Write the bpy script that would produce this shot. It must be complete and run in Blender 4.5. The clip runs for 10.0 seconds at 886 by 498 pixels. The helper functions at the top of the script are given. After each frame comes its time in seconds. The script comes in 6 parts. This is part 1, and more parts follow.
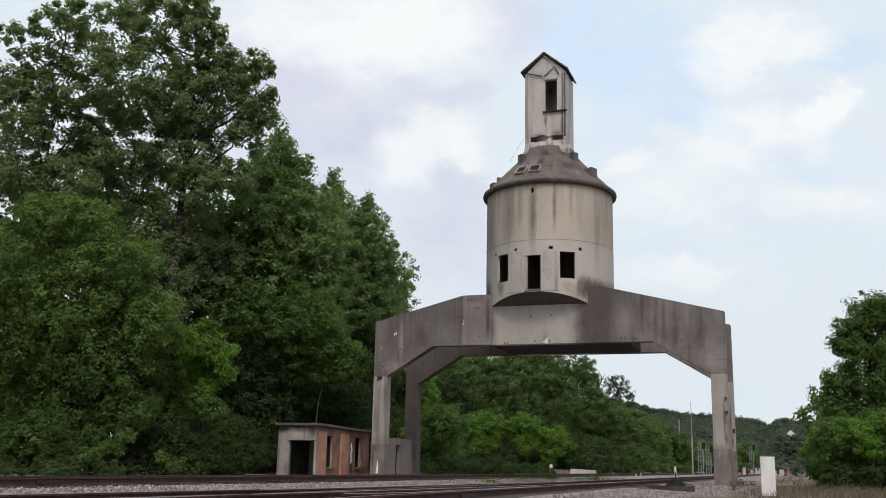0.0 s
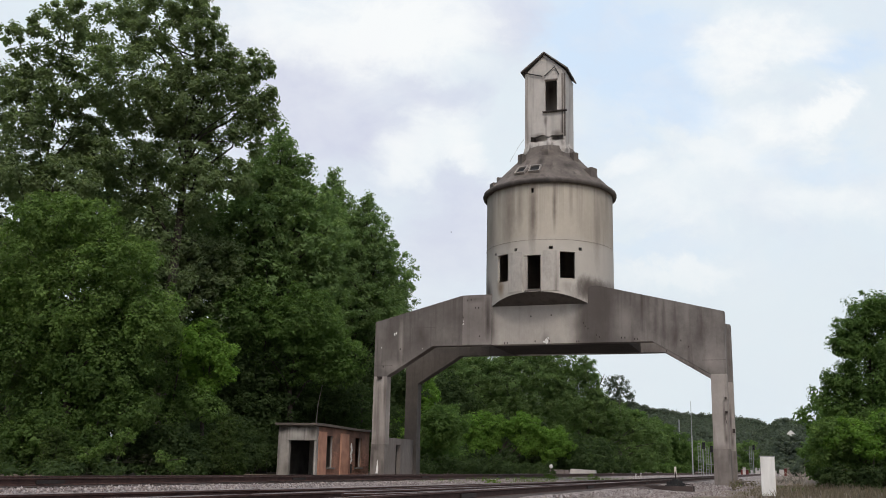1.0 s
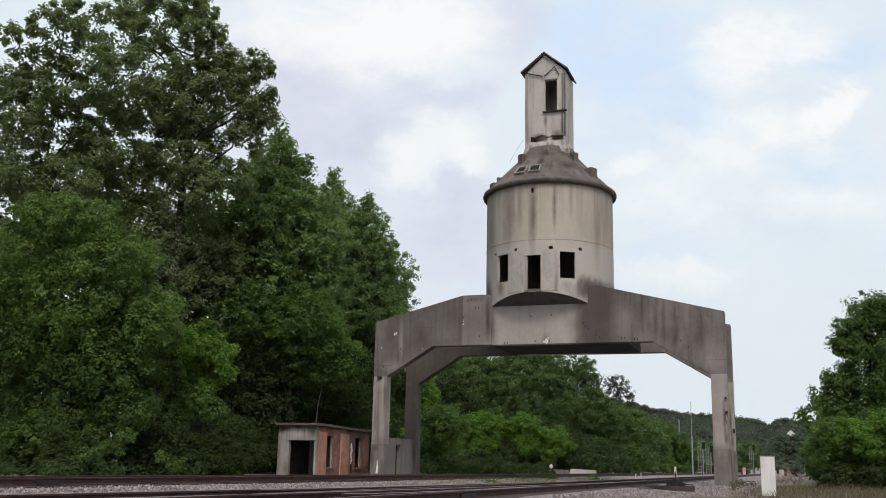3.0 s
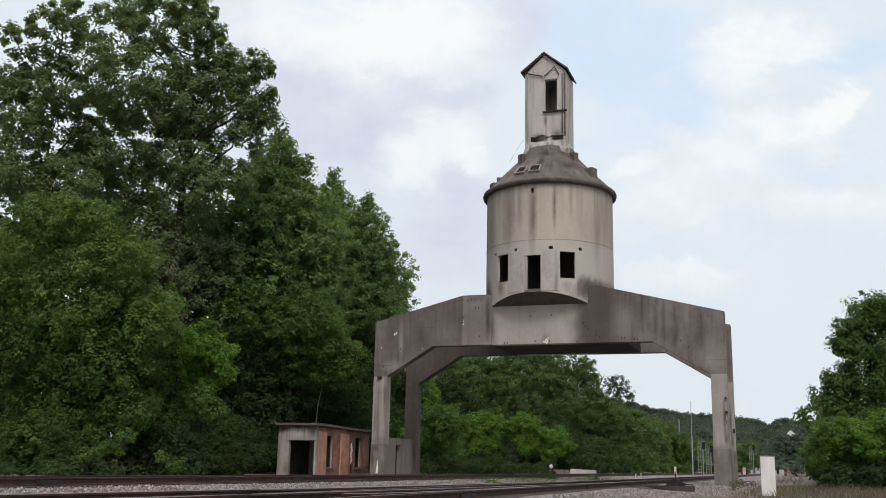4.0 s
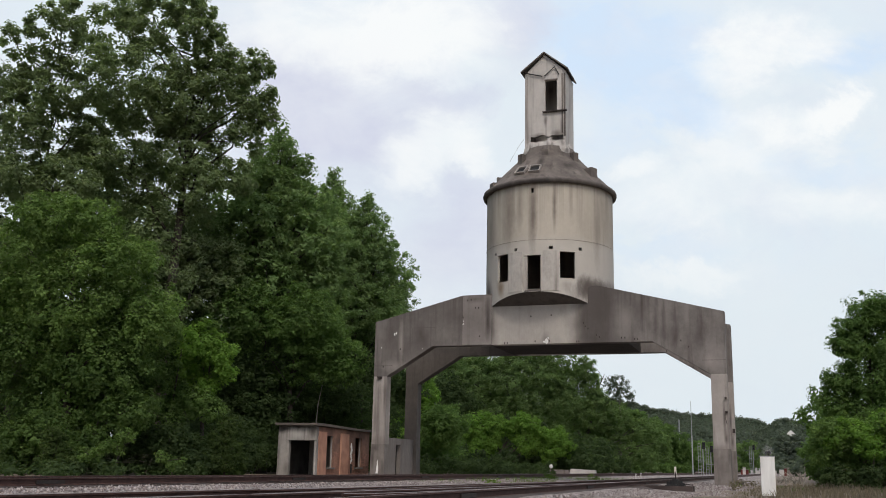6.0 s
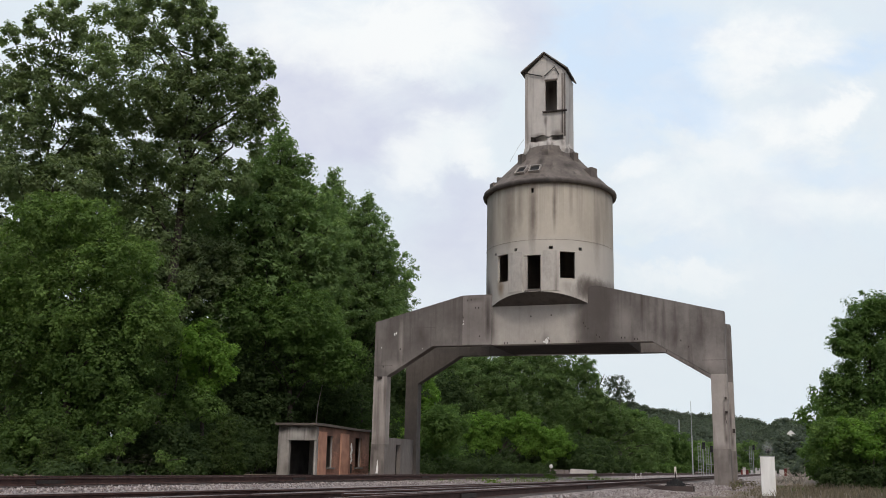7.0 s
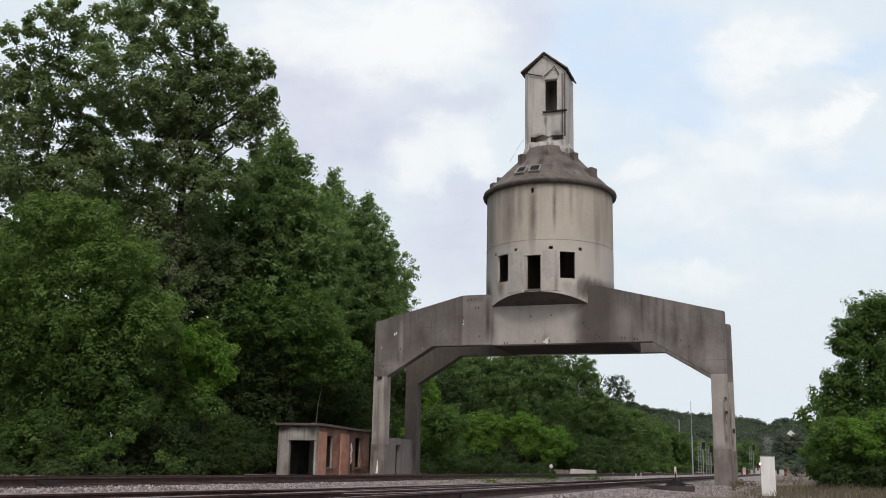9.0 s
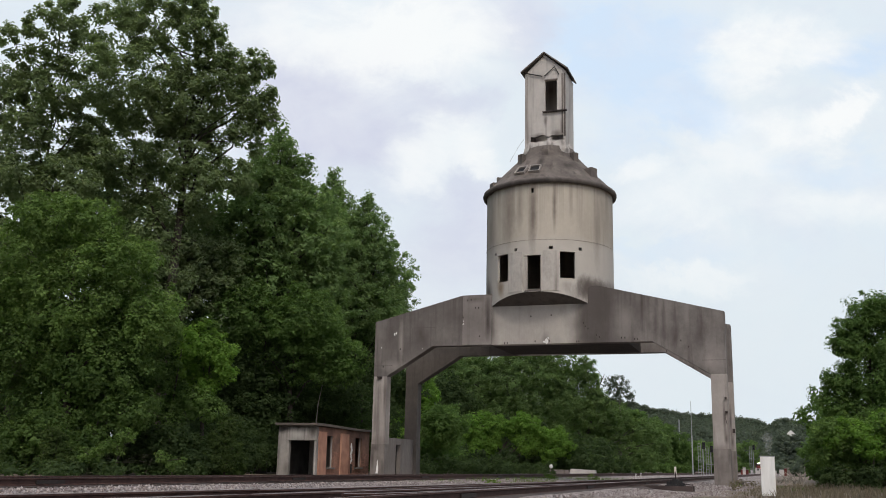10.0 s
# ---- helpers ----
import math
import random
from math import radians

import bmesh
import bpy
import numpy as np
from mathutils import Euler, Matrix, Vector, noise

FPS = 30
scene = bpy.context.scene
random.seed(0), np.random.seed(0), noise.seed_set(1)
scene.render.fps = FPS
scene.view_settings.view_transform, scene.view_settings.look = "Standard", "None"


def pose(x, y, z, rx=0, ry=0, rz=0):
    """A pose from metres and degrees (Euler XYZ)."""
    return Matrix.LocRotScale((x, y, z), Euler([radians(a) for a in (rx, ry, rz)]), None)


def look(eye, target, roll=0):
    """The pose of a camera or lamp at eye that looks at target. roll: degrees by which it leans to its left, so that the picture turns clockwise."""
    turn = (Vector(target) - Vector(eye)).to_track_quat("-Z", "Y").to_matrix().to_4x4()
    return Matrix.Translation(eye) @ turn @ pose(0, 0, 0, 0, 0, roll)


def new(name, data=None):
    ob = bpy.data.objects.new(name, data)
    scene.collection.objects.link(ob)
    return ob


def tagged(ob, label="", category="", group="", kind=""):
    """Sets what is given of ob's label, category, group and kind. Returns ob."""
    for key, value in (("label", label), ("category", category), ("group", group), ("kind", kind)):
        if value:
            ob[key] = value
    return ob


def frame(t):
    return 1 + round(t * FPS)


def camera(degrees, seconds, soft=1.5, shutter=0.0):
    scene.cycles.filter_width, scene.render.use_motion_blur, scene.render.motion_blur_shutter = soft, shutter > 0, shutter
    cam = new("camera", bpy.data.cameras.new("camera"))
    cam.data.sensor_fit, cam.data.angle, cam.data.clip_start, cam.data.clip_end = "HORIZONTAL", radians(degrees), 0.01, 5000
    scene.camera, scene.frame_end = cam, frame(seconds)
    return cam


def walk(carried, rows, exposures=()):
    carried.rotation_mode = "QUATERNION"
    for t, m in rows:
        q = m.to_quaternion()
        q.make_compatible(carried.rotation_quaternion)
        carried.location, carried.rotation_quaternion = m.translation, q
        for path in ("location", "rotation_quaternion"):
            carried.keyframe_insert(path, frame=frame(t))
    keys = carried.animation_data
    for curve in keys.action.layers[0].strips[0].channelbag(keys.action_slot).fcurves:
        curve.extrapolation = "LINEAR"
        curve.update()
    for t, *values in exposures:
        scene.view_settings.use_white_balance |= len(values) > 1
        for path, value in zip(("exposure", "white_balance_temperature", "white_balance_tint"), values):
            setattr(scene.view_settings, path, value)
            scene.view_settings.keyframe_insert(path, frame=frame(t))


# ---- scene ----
cam = camera(49.53, 10.0, soft=0.95)
EYE = Vector((12.402, -51.626, 0.68))
AIM = EYE + 100 * Vector((-0.33369, 0.91682, 0.21940))
walk(cam, [(0.0, look(EYE, AIM, 1.232)), (10.0, look(EYE, AIM, 1.232))])

# ---------------------------------------------------------------- world, sun, exposure
SUN_ELEVATION, SUN_ROTATION = radians(52), radians(155)
world = bpy.data.worlds.new("sky")
scene.world = world
world.use_nodes = True
wn = world.node_tree.nodes
wl = world.node_tree.links
wbg = wn["Background"]
sky = wn.new("ShaderNodeTexSky")
sky.sky_type = "NISHITA"
sky.sun_disc = False
sky.sun_elevation = SUN_ELEVATION
sky.sun_rotation = SUN_ROTATION
sky.dust_density = 4.0
wl.new(sky.outputs[0], wbg.inputs[0])
wbg.inputs[1].default_value = 0.125

sun_data = bpy.data.lights.new("sun", "SUN")
sun_data.energy = 1.05
sun_data.angle = radians(14)
sun_data.color = (1.0, 0.95, 0.88)
sun = new("sun", sun_data)
sun.matrix_world = look(Vector((math.sin(SUN_ROTATION) * math.cos(SUN_ELEVATION), math.cos(SUN_ROTATION) * math.cos(SUN_ELEVATION), math.sin(SUN_ELEVATION))) * 200, (0, 0, 0))
scene.view_settings.exposure = 0.0


# ---------------------------------------------------------------- materials
class Mat:
    """A small builder for node materials."""

    def __init__(self, name, rough=0.8, metal=0.0):
        self.m = bpy.data.materials.new(name)
        self.m.use_nodes = True
        self.n, self.l = self.m.node_tree.nodes, self.m.node_tree.links
        self.b = self.n["Principled BSDF"]
        self.out = self.n["Material Output"]
        self.b.inputs["Roughness"].default_value = rough
        self.b.inputs["Metallic"].default_value = metal
        self.b.inputs["Specular IOR Level"].default_value = 0.3

    def node(self, kind, **inputs):
        nd = self.n.new(kind)
        for k, v in inputs.items():
            nd.inputs[k.replace("_", " ")].default_value = v
        return nd

    def coords(self, scale=(1, 1, 1)):
        geo = self.n.new("ShaderNodeNewGeometry")
        mp = self.n.new("ShaderNodeMapping")
        mp.inputs["Scale"].default_value = scale
        self.l.new(geo.outputs["Position"], mp.inputs["Vector"])
        return mp.outputs[0]

    def noise(self, scale, detail=5.0, stretch=(1, 1, 1), rough=0.6):
        nd = self.node("ShaderNodeTexNoise", Scale=scale, Detail=detail, Roughness=rough)
        self.l.new(self.coords(stretch), nd.inputs["Vector"])
        return nd.outputs["Fac"]

    def ramp(self, fac, stops):
        nd = self.n.new("ShaderNodeValToRGB")
        els = nd.color_ramp.elements
        while len(els) < len(stops):
            els.new(0.5)
        for e, (p, c) in zip(els, stops):
            e.position, e.color = p, (*c, 1) if len(c) == 3 else c
        self.l.new(fac, nd.inputs[0])
        return nd.outputs[0]

    def mix(self, fac, a, b, mode="MIX"):
        nd = self.n.new("ShaderNodeMix")
        nd.data_type, nd.blend_type = "RGBA", mode
        for sock, v in ((nd.inputs[0], fac), (nd.inputs[6], a), (nd.inputs[7], b)):
            if isinstance(v, (int, float)):
                sock.default_value = v
            elif isinstance(v, tuple):
                sock.default_value = (*v, 1)
            else:
                self.l.new(v, sock)
        return nd.outputs[2]

    def colour(self, c):
        if isinstance(c, tuple):
            self.b.inputs["Base Color"].default_value = (*c, 1)
        else:
            self.l.new(c, self.b.inputs["Base Color"])
        return self

    def bump(self, fac, strength=0.4, dist=0.02):
        nd = self.node("ShaderNodeBump", Strength=strength, Distance=dist)
        self.l.new(fac, nd.inputs["Height"])
        self.l.new(nd.outputs[0], self.b.inputs["Normal"])
        return self


def grey(v):
    return (v, v, v)


def concrete(name, light, dark, stain, streaks=0.5, marks=(), runs=None, blots=(), dirt=1.0):
    """Weathered cast concrete: mottling, vertical run-off streaks, board marks, pits."""
    m = Mat(name, 0.88)
    base = m.mix(m.ramp(m.noise(0.55, 6), [(0.3, grey(0)), (0.7, grey(1))]), dark, light)
    run = m.ramp(m.noise(1.0, 7, (2.1, 2.1, 0.13), 0.62), [(0.52, grey(0)), (0.74, grey(1))])
    base = m.mix(m.mix(1.0, run, grey(streaks), "MULTIPLY"), base, stain)
    blot = m.ramp(m.noise(0.55, 8, (1, 1, 0.55), 0.68), [(0.46, grey(0)), (0.70, grey(0.6 * dirt))])
    base = m.mix(blot, base, stain)
    lime = m.ramp(m.noise(0.8, 8, (1.3, 1.3, 0.45), 0.7), [(0.60, grey(0)), (0.78, grey(0.45))])
    base = m.mix(lime, base, light)
    fine = m.ramp(m.noise(5, 8, (1, 1, 0.7), 0.7), [(0.3, grey(1 - 0.13 * dirt)), (0.7, grey(1 + 0.10 * dirt))])
    base = m.mix(1.0, base, fine, "MULTIPLY")
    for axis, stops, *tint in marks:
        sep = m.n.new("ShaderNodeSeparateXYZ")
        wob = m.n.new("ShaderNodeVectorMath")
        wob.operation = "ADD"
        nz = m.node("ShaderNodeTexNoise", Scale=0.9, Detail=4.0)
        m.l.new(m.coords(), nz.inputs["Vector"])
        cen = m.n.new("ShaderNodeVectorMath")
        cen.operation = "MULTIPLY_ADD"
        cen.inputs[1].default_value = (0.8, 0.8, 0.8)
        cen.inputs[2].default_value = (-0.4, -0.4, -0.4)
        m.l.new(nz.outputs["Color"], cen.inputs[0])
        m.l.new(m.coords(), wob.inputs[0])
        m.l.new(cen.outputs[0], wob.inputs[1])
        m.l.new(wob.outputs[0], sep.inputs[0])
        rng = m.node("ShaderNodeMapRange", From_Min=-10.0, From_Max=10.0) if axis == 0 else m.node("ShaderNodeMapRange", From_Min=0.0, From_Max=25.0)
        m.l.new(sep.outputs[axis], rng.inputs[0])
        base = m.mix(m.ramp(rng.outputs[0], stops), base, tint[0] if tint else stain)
    if runs:
        sep = m.n.new("ShaderNodeSeparateXYZ")
        m.l.new(m.coords(), sep.inputs[0])
        rng = m.node("ShaderNodeMapRange", From_Min=runs[0], From_Max=runs[1], To_Max=runs[2] if len(runs) > 2 else 0.9)
        m.l.new(sep.outputs[2], rng.inputs[0])
        thin = m.ramp(m.noise(1.0, 4, (4.2, 4.2, 0.04), 0.55), [(0.50, grey(0)), (0.66, grey(1))])
        base = m.mix(m.mix(1.0, thin, rng.outputs[0], "MULTIPLY"), base, stain)
    # single run-off stains, soot and pale washed patches: (x, z, half width, half height, strength[, colour]), with a frayed edge
    if blots:
        fray = m.node("ShaderNodeTexNoise", Scale=2.2, Detail=6.0, Roughness=0.65)
        m.l.new(m.coords((1, 1, 0.5)), fray.inputs["Vector"])
        for x, z, rx, rz, k, *tint in blots:
            mv = m.n.new("ShaderNodeVectorMath")
            mv.operation = "MULTIPLY_ADD"
            mv.inputs[1].default_value = (0.66 / rx, 0, 0.66 / rz)
            mv.inputs[2].default_value = (-0.66 * x / rx, 0, -0.66 * z / rz)
            m.l.new(m.coords(), mv.inputs[0])
            far = m.n.new("ShaderNodeVectorMath")
            far.operation = "LENGTH"
            m.l.new(mv.outputs[0], far.inputs[0])
            add = m.n.new("ShaderNodeMath")
            add.operation = "MULTIPLY_ADD"
            add.inputs[1].default_value = 0.6
            m.l.new(fray.outputs["Fac"], add.inputs[0])
            m.l.new(far.outputs["Value"], add.inputs[2])
            base = m.mix(m.ramp(add.outputs[0], [(0.36, grey(k)), (0.90, grey(0))]), base, tint[0] if tint else stain)
    m.colour(base)
    m.bump(m.noise(14, 6), 0.35, 0.02)
    return m.m


def at_x(x):
    return (x + 10) / 20


def at_z(z):
    return z / 25


# Also toned darker toward both sides of the bin, paler grey below the joint.
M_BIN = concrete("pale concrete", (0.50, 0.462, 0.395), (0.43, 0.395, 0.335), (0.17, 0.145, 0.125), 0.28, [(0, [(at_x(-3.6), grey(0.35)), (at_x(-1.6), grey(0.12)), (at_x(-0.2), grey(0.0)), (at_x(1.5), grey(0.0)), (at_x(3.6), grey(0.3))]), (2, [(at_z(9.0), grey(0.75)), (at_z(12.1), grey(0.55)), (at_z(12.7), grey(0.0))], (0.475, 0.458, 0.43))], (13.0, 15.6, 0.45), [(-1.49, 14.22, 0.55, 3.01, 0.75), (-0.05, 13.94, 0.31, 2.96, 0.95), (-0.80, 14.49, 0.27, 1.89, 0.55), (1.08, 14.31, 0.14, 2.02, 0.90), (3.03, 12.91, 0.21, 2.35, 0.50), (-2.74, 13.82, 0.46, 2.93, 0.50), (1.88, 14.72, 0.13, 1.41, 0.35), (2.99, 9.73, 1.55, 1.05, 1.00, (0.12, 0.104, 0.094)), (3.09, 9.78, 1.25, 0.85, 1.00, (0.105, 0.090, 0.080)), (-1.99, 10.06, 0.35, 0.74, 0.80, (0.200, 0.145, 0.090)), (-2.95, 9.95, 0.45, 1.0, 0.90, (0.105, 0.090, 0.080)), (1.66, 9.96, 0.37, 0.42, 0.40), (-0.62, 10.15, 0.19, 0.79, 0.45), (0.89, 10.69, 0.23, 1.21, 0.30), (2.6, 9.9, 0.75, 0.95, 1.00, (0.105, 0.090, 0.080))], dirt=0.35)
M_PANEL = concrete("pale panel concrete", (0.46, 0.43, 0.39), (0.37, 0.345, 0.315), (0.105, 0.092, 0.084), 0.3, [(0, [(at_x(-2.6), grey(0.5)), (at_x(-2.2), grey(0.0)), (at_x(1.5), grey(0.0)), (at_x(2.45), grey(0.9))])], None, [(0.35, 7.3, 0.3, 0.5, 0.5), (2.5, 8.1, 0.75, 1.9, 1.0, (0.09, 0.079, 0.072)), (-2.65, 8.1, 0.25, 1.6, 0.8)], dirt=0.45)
M_WING = concrete("stained concrete", (0.258, 0.237, 0.223), (0.140, 0.128, 0.121), (0.066, 0.056, 0.051), 1.0, [(0, [(at_x(-9.4), grey(0.30)), (at_x(-6.0), grey(0.42)), (at_x(-4.3), grey(0.30)), (at_x(-3.1), grey(0.08)), (at_x(-2.75), grey(0.7)), (at_x(0.5), grey(0.75)), (at_x(3.5), grey(0.68)), (at_x(4.2), grey(0.22)), (at_x(5.4), grey(0.05))]), (2, [(at_z(8.4), grey(0.0)), (at_z(9.9), grey(0.35))])], (7.2, 9.8, 0.5), [(3.25, 8.51, 1.00, 1.78, 0.90, (0.085, 0.074, 0.067)), (-2.74, 8.52, 0.19, 1.70, 1.00), (-6.71, 7.70, 0.54, 0.94, 0.60), (7.03, 7.18, 0.33, 0.91, 0.70), (8.28, 7.43, 0.38, 1.14, 0.60), (-8.55, 7.30, 0.62, 1.43, 0.50), (-5.07, 8.65, 0.99, 1.13, 0.40), (5.23, 8.76, 0.46, 0.88, 0.40), (6.06, 7.86, 0.17, 1.45, 0.50), (-7.87, 7.35, 0.20, 1.51, 0.80, (0.300, 0.275, 0.255)), (-3.41, 8.23, 0.64, 1.36, 0.55, (0.300, 0.275, 0.255)), (4.58, 8.17, 0.64, 1.29, 0.50, (0.300, 0.275, 0.255)), (8.71, 5.96, 0.59, 0.56, 0.70, (0.300, 0.275, 0.255)), (-8.27, 5.97, 0.88, 0.44, 0.60, (0.300, 0.275, 0.255)), (7.62, 8.25, 0.22, 1.15, 0.40, (0.300, 0.275, 0.255)), (-3.78, 9.48, 0.58, 0.25, 0.70)], dirt=0.8)
M_POUR = concrete("paler pour", (0.27, 0.245, 0.231), (0.20, 0.181, 0.170), (0.10, 0.086, 0.079), 0.5, (), None, [(-2.85, 8.4, 0.22, 1.6, 1.0, (0.07, 0.06, 0.055)), (-3.6, 9.55, 0.8, 0.3, 0.7)], dirt=0.6)
# Darker copy: shade of the back-left leg, beam and overhangs put into the colour.
M_BACK = concrete("shade-darkened concrete", (0.13, 0.115, 0.105), (0.09, 0.08, 0.073), (0.045, 0.04, 0.036), 0.7)
M_LEG = concrete("leg concrete", (0.42, 0.39, 0.36), (0.32, 0.29, 0.268), (0.11, 0.092, 0.085), 0.9, (), None, [(9.25, 3.2, 0.10, 1.2, 0.95), (9.3, 2.2, 0.14, 0.6, 0.9), (-8.75, 4.4, 0.12, 1.4, 0.8), (-9.3, 3.0, 0.12, 1.5, 0.5), (-9.0, 1.7, 0.7, 0.7, 0.6), (9.0, 1.7, 0.7, 0.35, 0.5)], dirt=0.6)
M_FOOT = concrete("footing concrete", (0.255, 0.23, 0.21), (0.175, 0.155, 0.145), (0.09, 0.078, 0.07), 0.7, (), None, [(-9.36, 1.0, 0.16, 0.9, 0.95), (-9.25, 1.5, 0.35, 0.25, 0.8), (-8.75, 0.4, 0.12, 0.6, 0.6), (9.05, 0.9, 0.16, 0.9, 0.4), (9.4, 1.4, 0.12, 0.5, 0.6)])
# The wide low blot at z 15.6 darkens the whole rim.
M_ROOF = concrete("roof concrete", (0.215, 0.188, 0.168), (0.115, 0.10, 0.09), (0.042, 0.037, 0.034), 0.85, (), None, [(0.1, 17.1, 0.3, 0.7, 0.8), (1.6, 16.8, 0.8, 0.5, 0.7), (0.0, 15.6, 5.0, 0.24, 0.95), (0.3, 17.7, 0.8, 0.3, 0.6), (-2.6, 16.2, 0.5, 0.4, 0.6)])
M_RIB = concrete("pale ribs", (0.48, 0.455, 0.42), (0.39, 0.37, 0.34), (0.17, 0.15, 0.135), 0.9)
M_CUPOLA = concrete("cupola concrete", (0.55, 0.53, 0.50), (0.46, 0.44, 0.415), (0.165, 0.148, 0.138), 0.6, (), (21.5, 17.9), [(0.05, 19.9, 0.14, 0.5, 0.9), (1.0, 19.3, 0.14, 1.1, 0.95), (-0.4, 19.05, 0.6, 0.25, 0.9), (0.75, 19.1, 0.45, 0.3, 0.9), (-1.1, 20.6, 0.12, 2.4, 0.7), (1.12, 21.6, 0.12, 1.5, 0.8), (-0.1, 22.5, 0.2, 0.3, 0.6)], dirt=0.45)
# Near-black copy: the shade of undersides put into the colour.
M_SHADED = concrete("shade-black concrete", (0.05, 0.042, 0.036), (0.03, 0.025, 0.022), (0.015, 0.012, 0.01), 0.6)


def simple(name, c1, c2, scale=3.0, rough=0.8, metal=0.0, bump=0.3, stretch=(1, 1, 1)):
    m = Mat(name, rough, metal)
    m.colour(m.mix(m.ramp(m.noise(scale, 6, stretch), [(0.32, grey(0)), (0.68, grey(1))]), c1, c2))
    m.bump(m.noise(scale * 6, 5, stretch), bump, 0.01)
    return m.m


M_RAIL = simple("rusty rail steel", (0.040, 0.020, 0.017), (0.085, 0.046, 0.038), 6, 0.75, 0.15)
# Worn heads; part of their sky highlight is put into the pale colour.
M_SHINE = simple("worn, highlit rail head", (0.20, 0.165, 0.155), (0.30, 0.255, 0.245), 5, 0.5, 0.5, 0.1)
M_TIE = simple("weathered timber", (0.030, 0.022, 0.020), (0.07, 0.054, 0.047), 5, 0.9, 0, 0.6, (1, 6, 1))
M_IRON = simple("dark iron", (0.035, 0.03, 0.028), (0.07, 0.055, 0.05), 5, 0.65, 0.4)
M_WHITE = simple("weathered white paint", (0.78, 0.78, 0.76), (0.62, 0.62, 0.60), 2.5, 0.6, 0, 0.15, (3, 3, 0.4))
M_GALV = simple("galvanised steel", (0.42, 0.43, 0.43), (0.30, 0.31, 0.31), 4, 0.5, 0.3)
# Galvanised steel darkened so that haze dims the distant signals by colour.
M_MAST = simple("haze-dulled mast steel", (0.34, 0.36, 0.35), (0.24, 0.26, 0.25), 4, 0.6, 0.2)
M_BLACK = simple("black paint", (0.012, 0.012, 0.013), (0.025, 0.025, 0.025), 4, 0.6)
M_SLAB = simple("pale cast block", (0.55, 0.53, 0.50), (0.42, 0.40, 0.38), 2, 0.9)
M_BARK = simple("grey bark", (0.045, 0.037, 0.030), (0.09, 0.076, 0.066), 5, 0.95, 0, 0.8, (2, 2, 0.4))
M_PALEBARK = simple("pale bark", (0.22, 0.20, 0.17), (0.34, 0.31, 0.27), 6, 0.9, 0, 0.6)
M_RED = simple("red paint", (0.16, 0.035, 0.028), (0.09, 0.025, 0.02), 4, 0.6)
M_YELLOW = simple("faded yellow paint", (0.60, 0.56, 0.42), (0.70, 0.68, 0.60), 8, 0.6)
M_BRICK = simple("orange brick", (0.40, 0.215, 0.155), (0.20, 0.105, 0.082), 2.2, 0.92, 0, 0.5)
M_PIER = simple("washed orange brick", (0.50, 0.275, 0.195), (0.32, 0.17, 0.125), 1.6, 0.92, 0, 0.5)
M_MORTAR = simple("sooty mortar", (0.32, 0.18, 0.13), (0.13, 0.08, 0.064), 1.3, 0.95)
M_PLASTER = concrete("grey plaster", (0.40, 0.38, 0.355), (0.27, 0.25, 0.235), (0.075, 0.065, 0.06), 0.9, (), (1.1, 2.5), [(-13.4, 2.42, 0.55, 0.34, 0.95), (-11.62, 2.3, 0.40, 0.6, 0.95), (-12.5, 2.56, 1.0, 0.16, 0.9), (-13.62, 1.0, 0.14, 1.3, 0.7), (-13.1, 0.3, 0.25, 0.5, 0.5), (-12.5, 2.1, 0.5, 0.25, 0.6, (0.50, 0.485, 0.46)), (-11.45, 1.0, 0.10, 1.2, 0.5, (0.46, 0.44, 0.42))], dirt=0.8)
M_SHEDROOF = concrete("shed roof slab", (0.15, 0.13, 0.115), (0.08, 0.07, 0.062), (0.08, 0.07, 0.06), 0.5)
M_CINDER = simple("oily cinders", (0.035, 0.026, 0.024), (0.085, 0.066, 0.060), 2.0, 0.9, 0, 0.9)
M_DARKWALL = simple("dark interior", (0.06, 0.055, 0.05), (0.025, 0.022, 0.02), 1.5, 0.95)


def leaf_material(name, dark, light, rough=0.65, trans=0.52):
    """Broad leaves: each one its own green, whole sprays lighter or duller, a little light coming through."""
    m = Mat(name, rough)
    m.b.inputs["Specular IOR Level"].default_value = 0.08
    geo = m.n.new("ShaderNodeNewGeometry")
    spray = m.ramp(m.noise(0.9, 3), [(0.34, grey(0)), (0.66, grey(1))])
    base = m.mix(m.mix(0.82, geo.outputs["Random Per Island"], spray), dark, light)
    tone = m.ramp(m.noise(0.3, 3), [(0.3, grey(0.82)), (0.7, grey(1.22))])
    base = m.mix(1.0, base, tone, "MULTIPLY")
    m.colour(base)
    tr = m.n.new("ShaderNodeBsdfTranslucent")
    m.l.new(m.mix(1.0, base, (1.35, 1.4, 0.9), "MULTIPLY"), tr.inputs[0])
    mx = m.n.new("ShaderNodeMixShader")
    mx.inputs[0].default_value = trans
    m.l.new(m.b.outputs[0], mx.inputs[1])
    m.l.new(tr.outputs[0], mx.inputs[2])
    m.l.new(mx.outputs[0], m.out.inputs[0])
    return m.m


L_DARK = leaf_material("dark broad leaves", (0.137, 0.183, 0.094), (0.194, 0.254, 0.126))
# Darker leaf copy: the shade of undergrowth and thickets put into the colour.
L_SHADE = leaf_material("shade-darkened leaves", (0.040, 0.065, 0.027), (0.074, 0.111, 0.046))
L_SOFT = leaf_material("fine dark olive leaves", (0.055, 0.087, 0.029), (0.084, 0.124, 0.041))
L_MID = leaf_material("green leaves", (0.084, 0.145, 0.044), (0.123, 0.200, 0.062))
